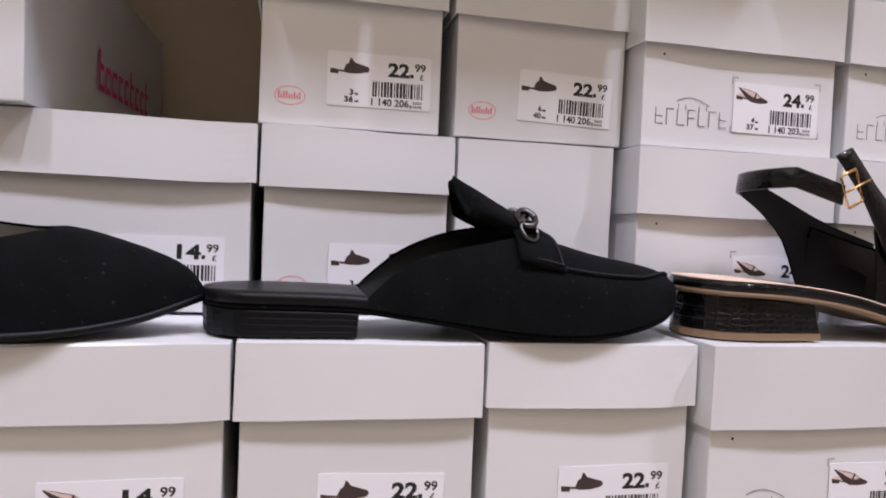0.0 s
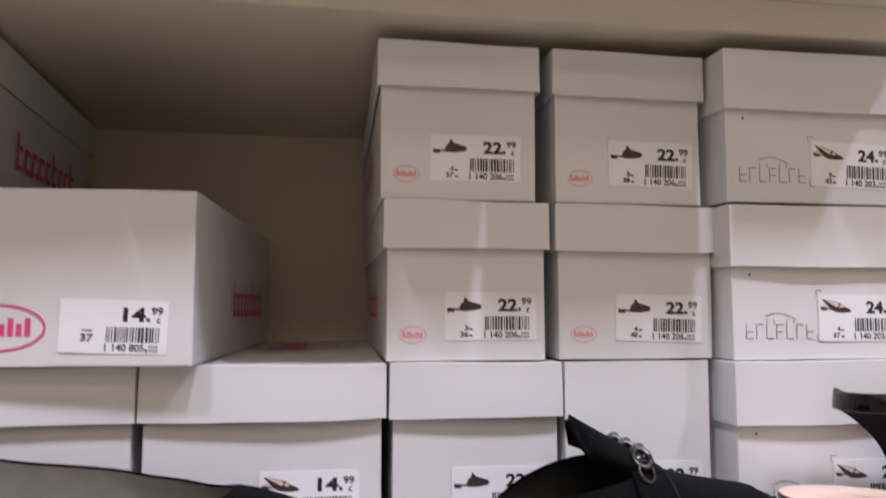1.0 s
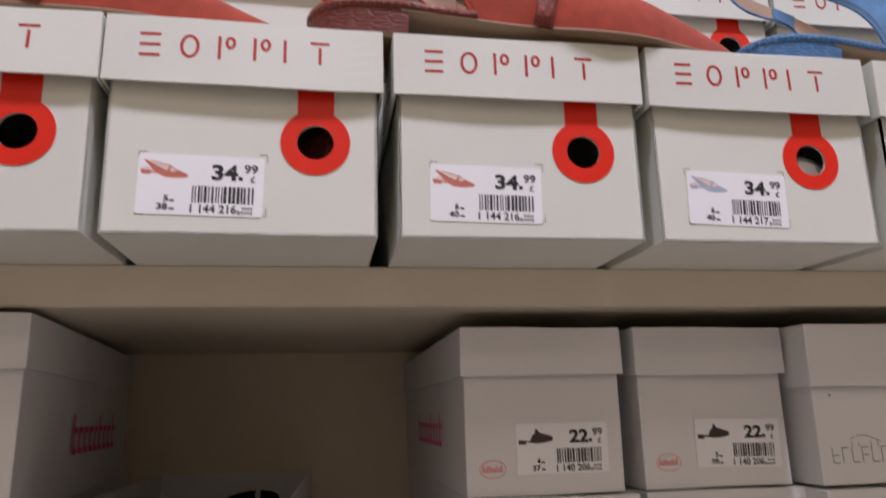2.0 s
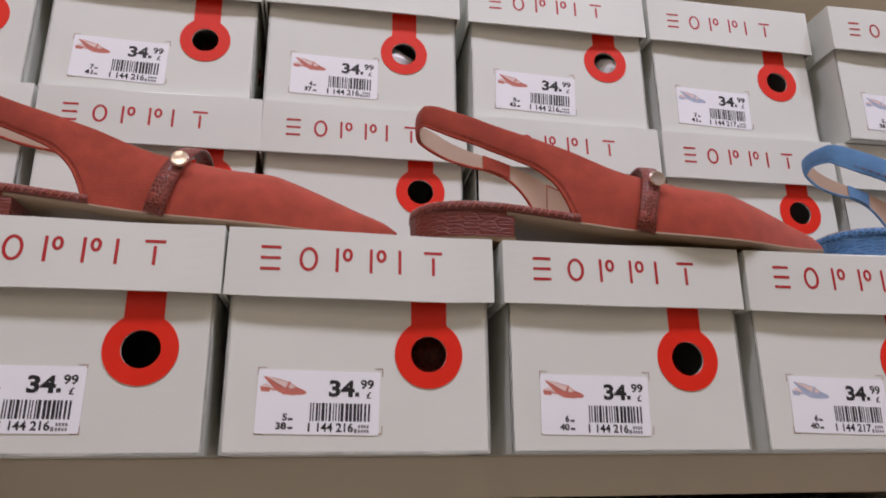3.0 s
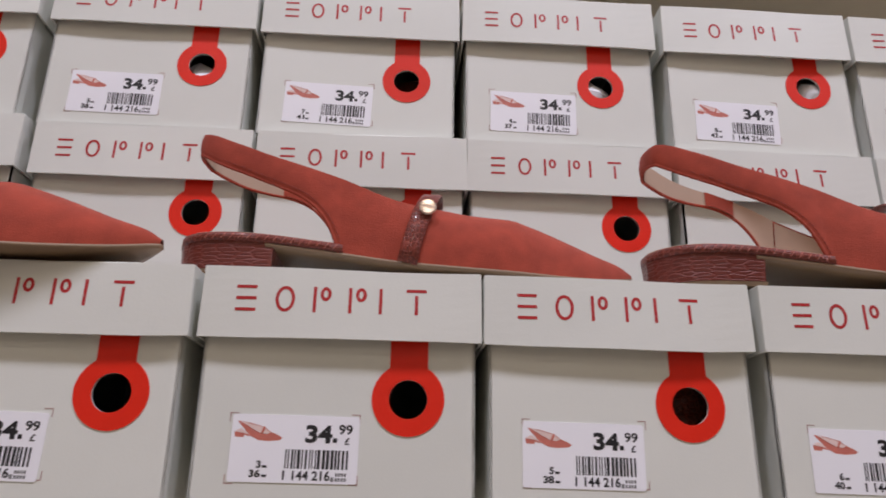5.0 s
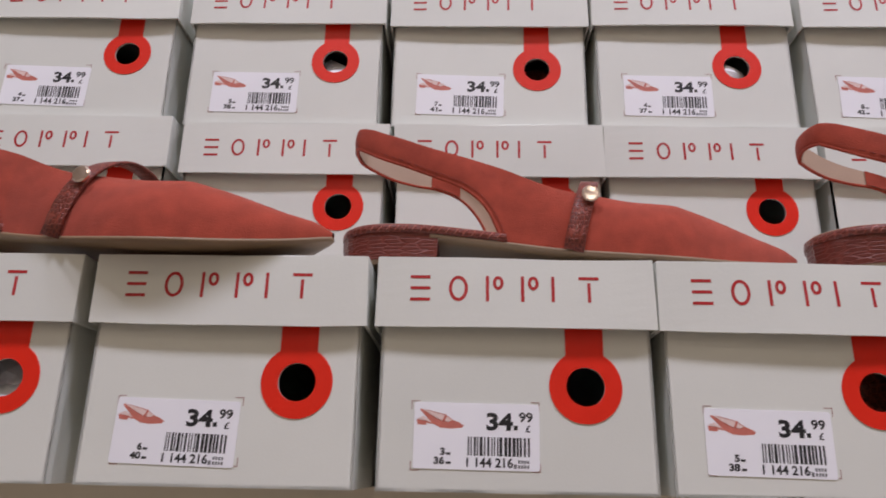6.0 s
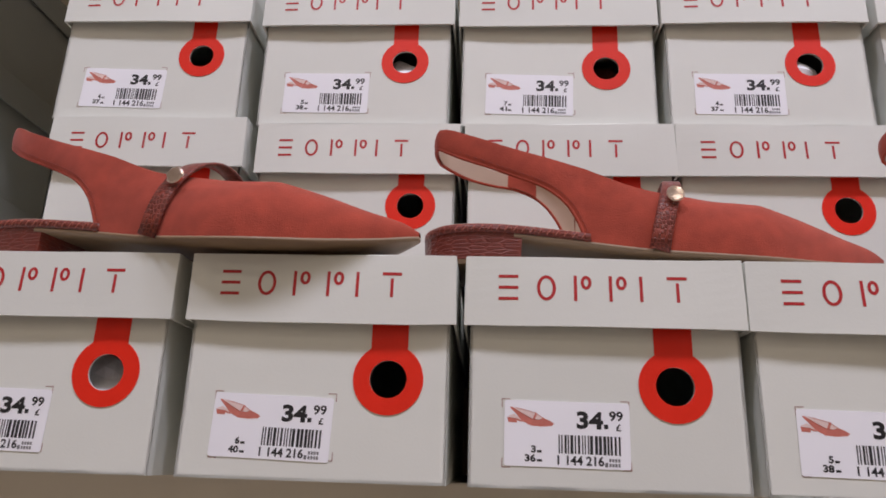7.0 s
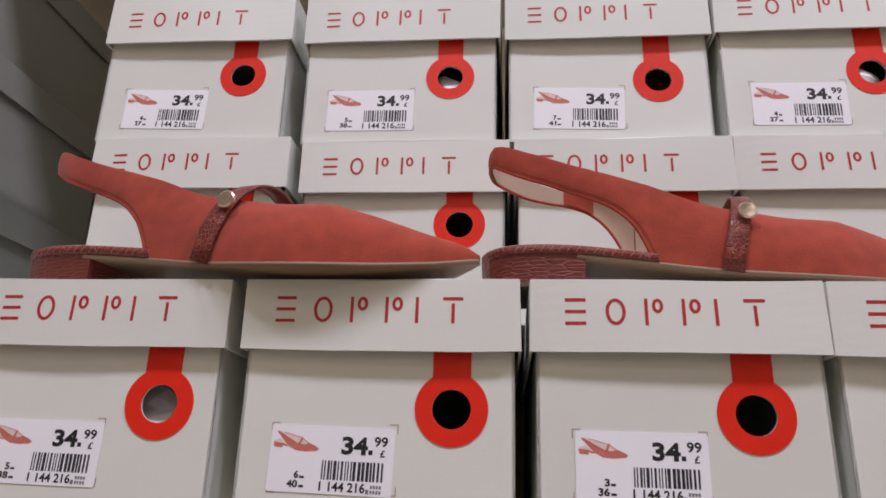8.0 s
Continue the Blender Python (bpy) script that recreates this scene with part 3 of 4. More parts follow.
front_row = [(-0.5725, 0.4, coral_label("5", "38"), "tissue", 0.0375), (-0.4245, 0.2, coral_label("6", "40"), "", 0.0365), (-0.2802, -0.2, coral_label("3", "36"), "", 0.0340),
             (-0.1392, 0.3, coral_label("5", "38"), "shoe", 0.0350), (0.0060, -0.6, coral_label("6", "40"), "shoe", 0.0350), (0.1500, 0.2, blue_label("6", "40"), "tissue", 0.0300),
             (0.2965, 0.0, blue_label("5", "38"), "", 0.0330), (-0.7180, 0.0, coral_label("4", "37"), "", 0.0350)]
for n, (x, yaw, spec, inside, rx) in enumerate(front_row):
    window_box(x, 0.3203 + 0.0008 * math.sin(5 * n), HIGH, yaw, spec, n, inside, ring=(rx, 0.0500))
REAR = 0.4285
tier2_x = (-0.5915, -0.4340, -0.2820, -0.1335, 0.0195, 0.1720, 0.3250)
tier3 = [(-0.5990, coral_label("4", "37"), "", 0.0375, 0.054), (-0.4405, coral_label("5", "38"), "tissue", 0.0375, 0.0525), (-0.2885, coral_label("7", "41"), "shoe", 0.0355, 0.048),
         (-0.1375, coral_label("4", "37"), "tissue", 0.0310, 0.050), (0.0180, coral_label("8", "42"), "tissue", 0.0390, 0.058), (0.1710, blue_label("7", "41"), "", 0.0400, 0.055),
         (0.3310, blue_label("5", "38"), "", 0.0350, 0.053)]
Z_MID = HIGH + H + 0.0006
Z_TOP = Z_MID + 0.1325
for n, x in enumerate(tier2_x):
    window_box(x, REAR + 0.001 * math.sin(3 * n), Z_MID, 0.3 * math.sin(7 * n), None, n + 11, size=(0.1490, 0.1318 + 0.005 * (n == 0), 0.0395), ring=(0.040, 0.0700))
for n, (x, spec, inside, rx, rz) in enumerate(tier3):
    window_box(x, REAR + 0.001 * math.sin(4 * n) - 0.012 * (n == 6), Z_TOP + 0.005 * (n == 0), 0.4 * math.sin(9 * n + 1), spec, n + 23, inside, (0.1490, 0.1235, 0.0415), (rx, rz), 1.06)


def dark_box(z, h, lh, aside=0.0):
    """Dark grey box of which only the long side shows."""
    box = new("shoe_box")
    box.matrix_basis = pose(-0.8725 - aside, 0.40, z)
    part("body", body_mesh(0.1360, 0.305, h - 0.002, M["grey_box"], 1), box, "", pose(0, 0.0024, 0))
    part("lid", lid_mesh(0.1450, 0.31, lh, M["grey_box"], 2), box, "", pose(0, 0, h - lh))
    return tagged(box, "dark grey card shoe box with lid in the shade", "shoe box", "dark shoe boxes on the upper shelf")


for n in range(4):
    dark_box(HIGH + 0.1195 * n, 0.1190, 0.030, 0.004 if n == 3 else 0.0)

# ---- lower shelf: white boxes ----
B = 0.1045


def flat_label(price, code, uk, eu, pic):
    return (price, code, pic, "pic_black", (uk, eu))


MULE = "1 140 206"
CAT = "1 140 203"
mule_36, mule_37 = flat_label("22.99", MULE, "3", "36", "mule"), flat_label("22.99", MULE, "4", "37", "mule")
mule_38, mule_40 = flat_label("22.99", MULE, "5", "38", "mule"), flat_label("22.99", MULE, "6", "40", "mule")
cat_37, cat_42 = flat_label("24.99", CAT, "4", "37", "sling"), flat_label("24.99", CAT, "8", "42", "sling")
flat_37 = flat_label("14.99", "1 140 805", "4", "37", "sling")
lidded = "white card shoe box with lid and price label"
# front row, on which the shoes stand
plain_box(-0.0825, 0.3335, LOW, 0, 0.1430, 0.1040, 0.0340, 1, flat_37, label_at=(-0.008, 0.012))
plain_box(0.0485, 0.3335, LOW, 0, 0.1160, 0.1048, 0.0355, 2, mule_38, mark="rose", label_at=(-0.020, 0.012))
plain_box(0.1650, 0.3345, LOW, 0, 0.1130, 0.1052, 0.0315, 3, mule_40, mark="rose", label_at=(-0.016, 0.011))
plain_box(0.2915, 0.3225, LOW, 0, 0.1380, 0.1068, 0.0435, 4, cat_37, mark="animal", label_at=(0.006, 0.012))
plain_box(0.4340, 0.3225, LOW, 0, 0.1380, 0.1068, 0.0435, 5, cat_42, mark="animal", label_at=(0.006, 0.012))
plain_box(-0.2280, 0.3335, LOW, 0, 0.1430, 0.1040, 0.0340, 6, flat_37)
Z1 = LOW + 0.1062
R = 0.418
# first tier behind the shoes
gap_box = plain_box(-0.0805, R, Z1, 0, 0.1475, 0.1070, 0.0330, 7, flat_37, label_at=(-0.003, 0.0115))
plain_box(-0.2300, R, Z1, 0, 0.1490, 0.1068, 0.0330, 8, flat_37)
plain_box(-0.3790, R, Z1, 0, 0.1450, 0.1068, 0.0330, 9, flat_37)
plain_box(0.0510, R, Z1, 0, 0.1120, 0.1070, 0.0345, 10, mule_36, mark="rose", label_at=(-0.0165, 0.0105))
plain_box(0.1590, R + 0.002, Z1, 0, 0.1000, 0.1070, 0, 11, mule_38, lid=False, mark="rose", label_at=(-0.017, 0.0105), what="white card shoe box without lid under a stack")
plain_box(0.2840, 0.398, Z1, 0, 0.1375, 0.1075, 0.0410, 12, cat_37, mark="animal", label_at=(0.0000, 0.012))
plain_box(0.4260, 0.398, Z1, 0, 0.1375, 0.1075, 0.0410, 13, cat_42, mark="animal", label_at=(0.0, 0.012))
Z2 = Z1 + 0.1080
plain_box(0.0450, R, Z2, 0.3, 0.1090, 0.1030, 0.0310, 14, mule_36, mark="rose", label_at=(-0.0145, 0.0130), side="left")
plain_box(0.1600, R, Z2, -0.3, 0.1125, 0.1028, 0.0310, 15, mule_40, mark="rose", label_at=(-0.0150, 0.0125))
plain_box(0.2840, 0.398, Z2, 0.2, 0.1390, 0.1020, 0.0410, 16, cat_37, mark="animal", label_at=(-0.0055, 0.012))
plain_box(0.4275, 0.398, Z2, 0, 0.1390, 0.1020, 0.0410, 17, cat_42, mark="animal", label_at=(-0.0055, 0.012))
Z3 = Z2 + 0.1040
plain_box(0.0400, R, Z3, 0.2, 0.1080, 0.1040, 0.0305, 18, mule_37, mark="rose", label_at=(-0.0190, 0.0125), side="left")
plain_box(0.1570, R, Z3, 0.2, 0.1085, 0.1035, 0.0310, 19, mule_38, mark="rose", label_at=(-0.0150, 0.0125))
plain_box(0.2830, 0.398, Z3, 0.3, 0.1390, 0.1030, 0.0410, 20, cat_42, mark="animal", label_at=(-0.0055, 0.012))
plain_box(0.4270, 0.398, Z3, 0, 0.1390, 0.1030, 0.0410, 21, cat_42, mark="animal", label_at=(-0.0055, 0.012))
# open box and the stack beside it
plain_box(-0.1925, 0.407, Z2, -2.2, 0.1430, 0.1030, 0, 22, ("14.99", "1 140 805", "", "pic_black", ("", "37")), lid=False, mark="pink", label_at=(-0.0035, 0.0085), side=True,
          what="open white card shoe box, pink prints, price label")
plain_box(-0.3430, 0.418, Z2, 2.5, 0.1450, 0.1035, 0.0310, 23, flat_37, side=True)
plain_box(-0.3310, 0.393, Z3 + 0.0005, 4.2, 0.1450, 0.1115, 0.0310, 24, flat_37, side=True)

# pink oval printed on the lid beside the open box
lid_print = tagged(part("lid_print", oval_mark(0.150, 0.084, M["pink"], 0.0016), gap_box, "pink oval print on the lid", pose(0.002, 0.195, 0.1088, 0, 0, 90) @ pose(0, 0, 0, -90)), kind="stuff")


# ---- shoes ----
def half_width(x, table):
    return max(0.0, ease(x, table))


def sole_mesh(name, length, table, z_under, thick, material, steps=44, grow=0.0, x0=0.0, x1=None):
    """A sole cut to the foot's outline; z_under gives the height of its underside along the foot."""
    bm = bmesh.new()
    x1 = length if x1 is None else x1
    rows = []
    for k in range(steps + 1):
        u = k / steps
        x = x0 + (x1 - x0) * (0.5 - 0.5 * math.cos(math.pi * u))
        w = half_width(x, table) + grow
        z = z_under(x)
        rows.append([(x, -w * c, z + (thick if top else 0)) for top, c in ((0, 1), (0, 0.6), (0, 0), (0, -0.6), (0, -1), (0.5, -1.02), (1, -1), (1, -0.6), (1, 0), (1, 0.6), (1, 1), (0.5, 1.02))])
        rows[-1][5] = (x, w + 0.0006, z + thick / 2)
        rows[-1][11] = (x, -w - 0.0006, z + thick / 2)
    vs = grid(bm, rows, True)
    bm.faces.new(vs[0])
    bm.faces.new(vs[-1])
    bmesh.ops.remove_doubles(bm, verts=bm.verts[:], dist=0.00002)
    return mesh_of(name, bm, material, True)


def heel_mesh(name, table, x1, z0, z_top, material, layers=1, taper=0.94, crown=1.0):
    """A low block heel: the outline of the foot's end, cut straight at its breast."""
    bm = bmesh.new()
    n = 16
    ring = []
    for k in range(n + 1):
        x = x1 * (0.5 - 0.5 * math.cos(math.pi * k / n))
        ring.append((x, half_width(x, table)))
    outline = [(x, -w) for x, w in ring] + [(x, w) for x, w in reversed(ring)][:-1]
    cx = x1 * 0.55
    levels = []
    for k in range(layers):
        a, b = k / layers, (k + 1) / layers
        levels += [(a + 0.02 / layers, 0.0), (b - 0.12 / layers, 0.0), (b, -0.0004 if layers > 1 else 0.0)]
    rows = []
    for u, inset in levels:
        s = taper + (crown - taper) * u
        rows.append([(cx + (x - cx) * s + (inset if x < cx else -inset), y * s * (1 + inset * 20), z0(x) + (z_top(x) - z0(x)) * u) for x, y in outline])
    vs = grid(bm, rows, True)
    bm.faces.new(vs[0])
    bm.faces.new(vs[-1])
    return mesh_of(name, bm, material)


def upper_mesh(name, table, x0, x1, top, reach, base, material, power=0.85, shrink=0.0, nx=46, nf=14, near=None):
    """Vamp and quarters: arches over the foot. top: height of the edge or ridge; reach: how far round each arch goes (1 closes it)."""
    bm = bmesh.new()
    for s in (-1, 1):
        rows = []
        for i in range(nx + 1):
            u = i / nx
            x = x0 + (x1 - x0) * (u if u < 0.7 else 0.7 + 0.3 * math.sin((u - 0.7) / 0.3 * math.pi / 2))
            w, zb = max(0.0004, half_width(x, table) - shrink), base(x)
            full = max(0.02, reach(x)) * math.pi / 2
            h = max(0.001, (top(x) - shrink - zb)) / max(0.05, math.sin(full)) ** power
            end = full
            if near and s < 0:
                end = min(full, math.asin(min(1.0, max(0.001, (near(x) - shrink - zb) / h) ** (1 / power))))
            row = []
            for j in range(nf + 1):
                p = end * j / nf
                row.append((x, s * w * max(0.0, math.cos(p)) ** 0.75, zb + h * math.sin(p) ** power))
            rows.append(row)
        grid(bm, rows)
    bmesh.ops.remove_doubles(bm, verts=bm.verts[:], dist=0.00004)
    return mesh_of(name, bm, material, True)


def band_mesh(name, path, wide, thick, material, lean=None):
    """A flat strap along path: points with the direction of its width."""
    bm = bmesh.new()
    rows = []
    n = len(path)
    for i in range(n):
        p, across = Vector(path[i][0]), Vector(path[i][1]).normalized()
        d = (Vector(path[min(i + 1, n - 1)][0]) - Vector(path[max(i - 1, 0)][0])).normalized()
        out = across.cross(d).normalized()
        w = wide(i / (n - 1)) / 2
        rows.append([p + across * w * a + out * thick * b for a, b in ((-1, 0), (-0.9, 0.5), (0, 0.55), (0.9, 0.5), (1, 0), (0.9, -0.5), (0, -0.5), (-0.9, -0.5))])
    vs = grid(bm, rows, True)
    bm.faces.new(vs[0])
    bm.faces.new(vs[-1])
    return mesh_of(name, bm, material, True)


def disc_mesh(name, r, thick, material):
    bm = bmesh.new()
    n = 20
    rows = [[(a * math.cos(2 * math.pi * k / n), y, a * math.sin(2 * math.pi * k / n)) for k in range(n)] for a, y in ((r, 0), (r, -thick * 0.6), (r * 0.82, -thick), (r * 0.3, -thick * 0.9))]
    vs = grid(bm, rows, True)
    bm.faces.new(vs[-1])
    return mesh_of(name, bm, material, False)


def stitches(name, points, material, size=0.0011):
    bm = bmesh.new()
    for a, b in zip(points[::2], points[1::2]):
        tube(bm, [a, b], size * 0.3, 5)
    return mesh_of(name, bm, material)


# slingback flats with a pointed toe
SW = ((0.0, 0.004), (0.004, 0.014), (0.014, 0.0235), (0.032, 0.0275), (0.075, 0.0270), (0.11, 0.0300), (0.155, 0.0370), (0.185, 0.0355), (0.22, 0.0240), (0.245, 0.0135), (0.262, 0.0048), (0.267, 0.0015))
S_LEN = 0.267


def s_floor(x):
    return ease(x, ((0, 0.0155), (0.045, 0.0148), (0.08, 0.0115), (0.13, 0.0042), (0.17, 0.0010), (0.21, 0.0014), (0.245, 0.0042), (0.267, 0.0080)))


def s_top(x):
    return ease(x, ((0.070, 0.0630), (0.0885, 0.0555), (0.1185, 0.0440), (0.15, 0.0395), (0.186, 0.0400), (0.196, 0.0375), (0.214, 0.0320), (0.240, 0.0230), (0.258, 0.0175), (0.267, 0.0125)))


def s_reach(x):
    return ease(x, ((0.085, 0.34), (0.11, 0.45), (0.14, 0.62), (0.172, 0.86), (0.186, 1.0)))


SLING = {}


def slingback(m, suede, scales, band, block, label):
    shoe = new("slingback_flat")
    shoe.matrix_basis = m
    key = suede.name
    if key not in SLING:
        g = {}
        g["outsole"] = sole_mesh("outsole", S_LEN, SW, s_floor, 0.0022, M["sole"], x0=0.050)
        g["insole"] = sole_mesh("insole", S_LEN, SW, lambda x: s_floor(x) + 0.0023, 0.0042, scales, x0=0, x1=0.0905, grow=0.0008)
        g["footbed"] = sole_mesh("footbed", S_LEN, SW, lambda x: s_floor(x) + 0.0066, 0.0008, M["lining"], grow=-0.0012, x0=0.001, x1=0.2)
        g["heel"] = heel_mesh("heel", SW, 0.0545, lambda x: 0.0024, lambda x: s_floor(x) + 0.0021, block, 1, 0.97)
        g["heel_tip"] = heel_mesh("heel_tip", SW, 0.0547, lambda x: 0.0, lambda x: 0.0023, M["sole"], 1, 0.97)
        bm = bmesh.new()
        for k in range(16):
            x = 0.018 + 0.0045 * k
            w, z = half_width(x, SW) + 0.0014, s_floor(x) + 0.0030
            tube(bm, [(x, -w, z), (x + 0.0016, -w - 0.0003, z + 0.0020), (x + 0.0030, -w + 0.0016, z + 0.0037)], 0.00026, 5)
        g["edge_stitching"] = mesh_of("edge_stitching", bm, M["whip"] if suede is M["coral"] else M["blue"])
        base = lambda x: s_floor(x) + 0.0018
        g["lining"] = upper_mesh("lining", SW, 0.0890, 0.235, lambda x: s_top(x) - 0.0004, s_reach, base, M["lining"], shrink=0.0012)
        # the quarters run on into the heel strap in one piece
        x_end, nf, n = 0.0885, 14, 84
        full = max(0.02, s_reach(x_end)) * math.pi / 2
        z_low = base(x_end)
        seam = [(half_width(x_end, SW) * math.cos(full * k / nf) ** 0.75, (math.sin(full * k / nf) / math.sin(full)) ** 0.85) for k in range(nf + 1)]
        cols = []
        for k in range(n + 1):
            u = k / n * 2 - 1
            s, v = (-1 if u < 0 else 1), abs(u)
            a = min(1.0, v / 0.30)
            q = max(0.0, (v - 0.12) / 0.88)
            x = 0.005 + 0.016 * (1 - math.cos(a * math.pi / 2)) + 0.0675 * q * (1.55 - 0.55 * q)
            y = 0.0225 * math.sin(a * math.pi / 2) + 0.0035 * max(0, (v - 0.3) / 0.7)
            zt = ease(x, ((0.005, 0.0850), (0.010, 0.0845), (0.015, 0.0829), (0.0245, 0.0782), (0.0405, 0.0718), (0.0565, 0.0660), (x_end, s_top(x_end))))
            zb = ease(x, ((0.005, 0.0748), (0.013, 0.0692), (0.0245, 0.0626), (0.0405, 0.0560), (0.0565, 0.0492), (0.0690, 0.0425), (0.0790, 0.0330), (0.0845, 0.0230), (x_end, z_low)))
            if s > 0:
                rise = math.sin(math.pi * min(1.0, max(0.0, (v - 0.1) / 0.88)))
                zb, zt = zb + 0.0120 * rise, zt + 0.0035 * rise
            b = min(1.0, max(0.0, (x - 0.045) / (x_end - 0.045)))
            cols.append((x, s, y, zb, zt, b * b * (3 - 2 * b)))

        def strip(off, lo, hi, z_in, bulge):
            rows = []
            for x, s, y, zb, zt, b in cols[lo:hi]:
                d = (Vector((x, s * y, 0)) - Vector((0.075, 0, 0))).normalized()
                row = []
                for w, f in seam:
                    o = off * (1 - b if off > 0 else 1) + bulge * math.sin(math.pi * min(1, max(0, f))) ** 0.6 * (1 - b)
                    yy = s * (y * (1 - b) + w * b)
                    row.append((x + d.x * o * (1 - b), yy + d.y * o, zb + z_in + (zt - zb - 2 * z_in) * f))
                rows.append(row)
            return rows

        outer = strip(0.0008, 0, n + 1, 0, 0.0011)
        bm = bmesh.new()
        bm.from_mesh(upper_mesh("vamp", SW, x_end, S_LEN, s_top, s_reach, base, suede))
        grid(bm, outer)
        bmesh.ops.remove_doubles(bm, verts=bm.verts[:], dist=0.0002)
        bmesh.ops.recalc_face_normals(bm, faces=bm.faces[:])
        g["upper"] = mesh_of("upper", bm, suede, True)
        for name, off, lo, hi, z_in, cloth in (("strap_lining", -0.0009, 0, n + 1, 0.0004, M["lining"]), ("elastic", -0.0016, n // 2 + 15, n // 2 + 25, 0.0002, suede)):
            bm = bmesh.new()
            grid(bm, strip(off, lo, hi, z_in, 0.0))
            g[name] = mesh_of(name, bm, cloth, True)
        bm = bmesh.new()
        for row in (0,):
            tube(bm, [Vector(r[row]) - 0.0006 * Vector((0, math.copysign(1, r[row][1]), 0)) for r in outer], 0.0009, 8)
        g["edge_binding"] = mesh_of("edge_binding", bm, suede, True)
        edge = [Vector((r[0][0], 0, r[0][2])) for r in outer[:n // 2 - 2]]
        line = []
        for k, p in enumerate(edge):
            t = (edge[min(k + 1, len(edge) - 1)] - edge[max(k - 1, 0)]).normalized()
            across = Vector((-t.z, 0, t.x))
            if across.z + across.x * 0.5 < 0:
                across = -across
            q = p + across * 0.0024
            line.append((q.x, min(outer[k][1][1], outer[k][3][1]) - 0.0005, q.z))
        fine = []
        for a, b in zip(line, line[1:]):
            fine += [a, [a[i] + 0.55 * (b[i] - a[i]) for i in range(3)]]
        g["stitching"] = stitches("stitching", fine, M["thread"], 0.0009)
        path = []
        for k in range(33):
            a = math.pi * (k / 32)
            lift = math.sin(a)
            x = 0.1245 + 0.011 * lift**0.8 + 0.008 * (k / 32)
            path.append(((x, -0.0348 * math.cos(a), 0.0060 + 0.0485 * lift**0.68), (1, 0.0, -0.30 * (1 - lift))))
        g["instep_strap"] = band_mesh("instep_strap", path, lambda u: 0.0105, 0.0018, band)
        g["rivet"] = disc_mesh("rivet", 0.0047, 0.0016, M["brass"])
        for me in g.values():
            for v in me.vertices:
                if v.co.x > 0.14:
                    v.co.x = 0.14 + (v.co.x - 0.14) * 0.885
        SLING[key] = g
    g = SLING[key]
    words = {"outsole": "smooth tan sole", "insole": "embossed reptile-grain edge", "heel": "low block heel in reptile-grain leather", "lining": "beige leather lining",
             "strap_lining": "beige leather lining", "instep_strap": "reptile-grain strap across the instep", "footbed": "beige footbed", "heel_tip": "tan heel tip", "edge_stitching": "slanting whip stitches"}
    for name in ("outsole", "insole", "edge_stitching", "footbed", "heel", "heel_tip", "upper", "lining", "strap_lining", "elastic", "edge_binding", "instep_strap", "stitching"):
        ob = part(name, g[name], shoe, words.get(name, ""))
        if name == "instep_strap":
            part("rivet", g["rivet"], ob, "round rose-gold metal rivet", pose(0.1345, -0.0330, 0.0375, -7, 0, 0))
    return tagged(shoe, label, "shoe", "slingback flats on the upper boxes")


LIDTOP = HIGH + H + 0.0012
for x, y, yaw, grow in ((-0.6480, 0.3802, -11.0, 1.10), (-0.3755, 0.3640, -0.6, 1.02), (-0.1107, 0.3590, -1.8, 1.06)):
    slingback(pose(x, y, LIDTOP, 0, 0, yaw) @ Matrix.Scale(grow, 4), M["coral"], M["coral_croc"], M["coral_strap"], M["coral_heel"], "coral suede slingback flat, pointed toe, brown-red strap, on cream boxes")
slingback(pose(0.1650, 0.3600, LIDTOP), M["blue"], M["blue_croc"], M["blue_strap"], M["blue_heel"], "blue suede slingback flat, pointed toe, blue strap, on cream boxes")

# black backless loafer
MW = ((0.0, 0.005), (0.004, 0.017), (0.014, 0.0265), (0.03, 0.0300), (0.075, 0.0300), (0.11, 0.0325), (0.165, 0.0410), (0.20, 0.0395), (0.228, 0.0320), (0.243, 0.0210), (0.249, 0.0100), (0.2505, 0.0040))


def m_floor(x):
    return ease(x, ((0, 0.0125), (0.07, 0.0115), (0.10, 0.0080), (0.14, 0.0030), (0.175, 0.0008), (0.20, 0.0024), (0.22, 0.0060), (0.235, 0.0105), (0.2505, 0.0185)))


def m_top(x):
    return ease(x, ((0.0735, 0.0150), (0.0810, 0.0235), (0.0980, 0.0385), (0.1180, 0.0485), (0.1420, 0.0545), (0.16, 0.0535), (0.18, 0.0475), (0.20, 0.0425), (0.2325, 0.0365), (0.2425, 0.0325), (0.2475, 0.0285), (0.2505, 0.0235)))


def m_reach(x):
    return ease(x, ((0.0735, 0.10), (0.095, 0.40), (0.13, 0.66), (0.152, 0.84), (0.168, 1.0)))


def m_near(x):
    """Height of the near topline."""
    return ease(x, ((0.0735, 0.0150), (0.0820, 0.0240), (0.0920, 0.0325), (0.1060, 0.0400), (0.1260, 0.0450), (0.1480, 0.0500), (0.1600, 0.0540), (0.168, 0.0600)))


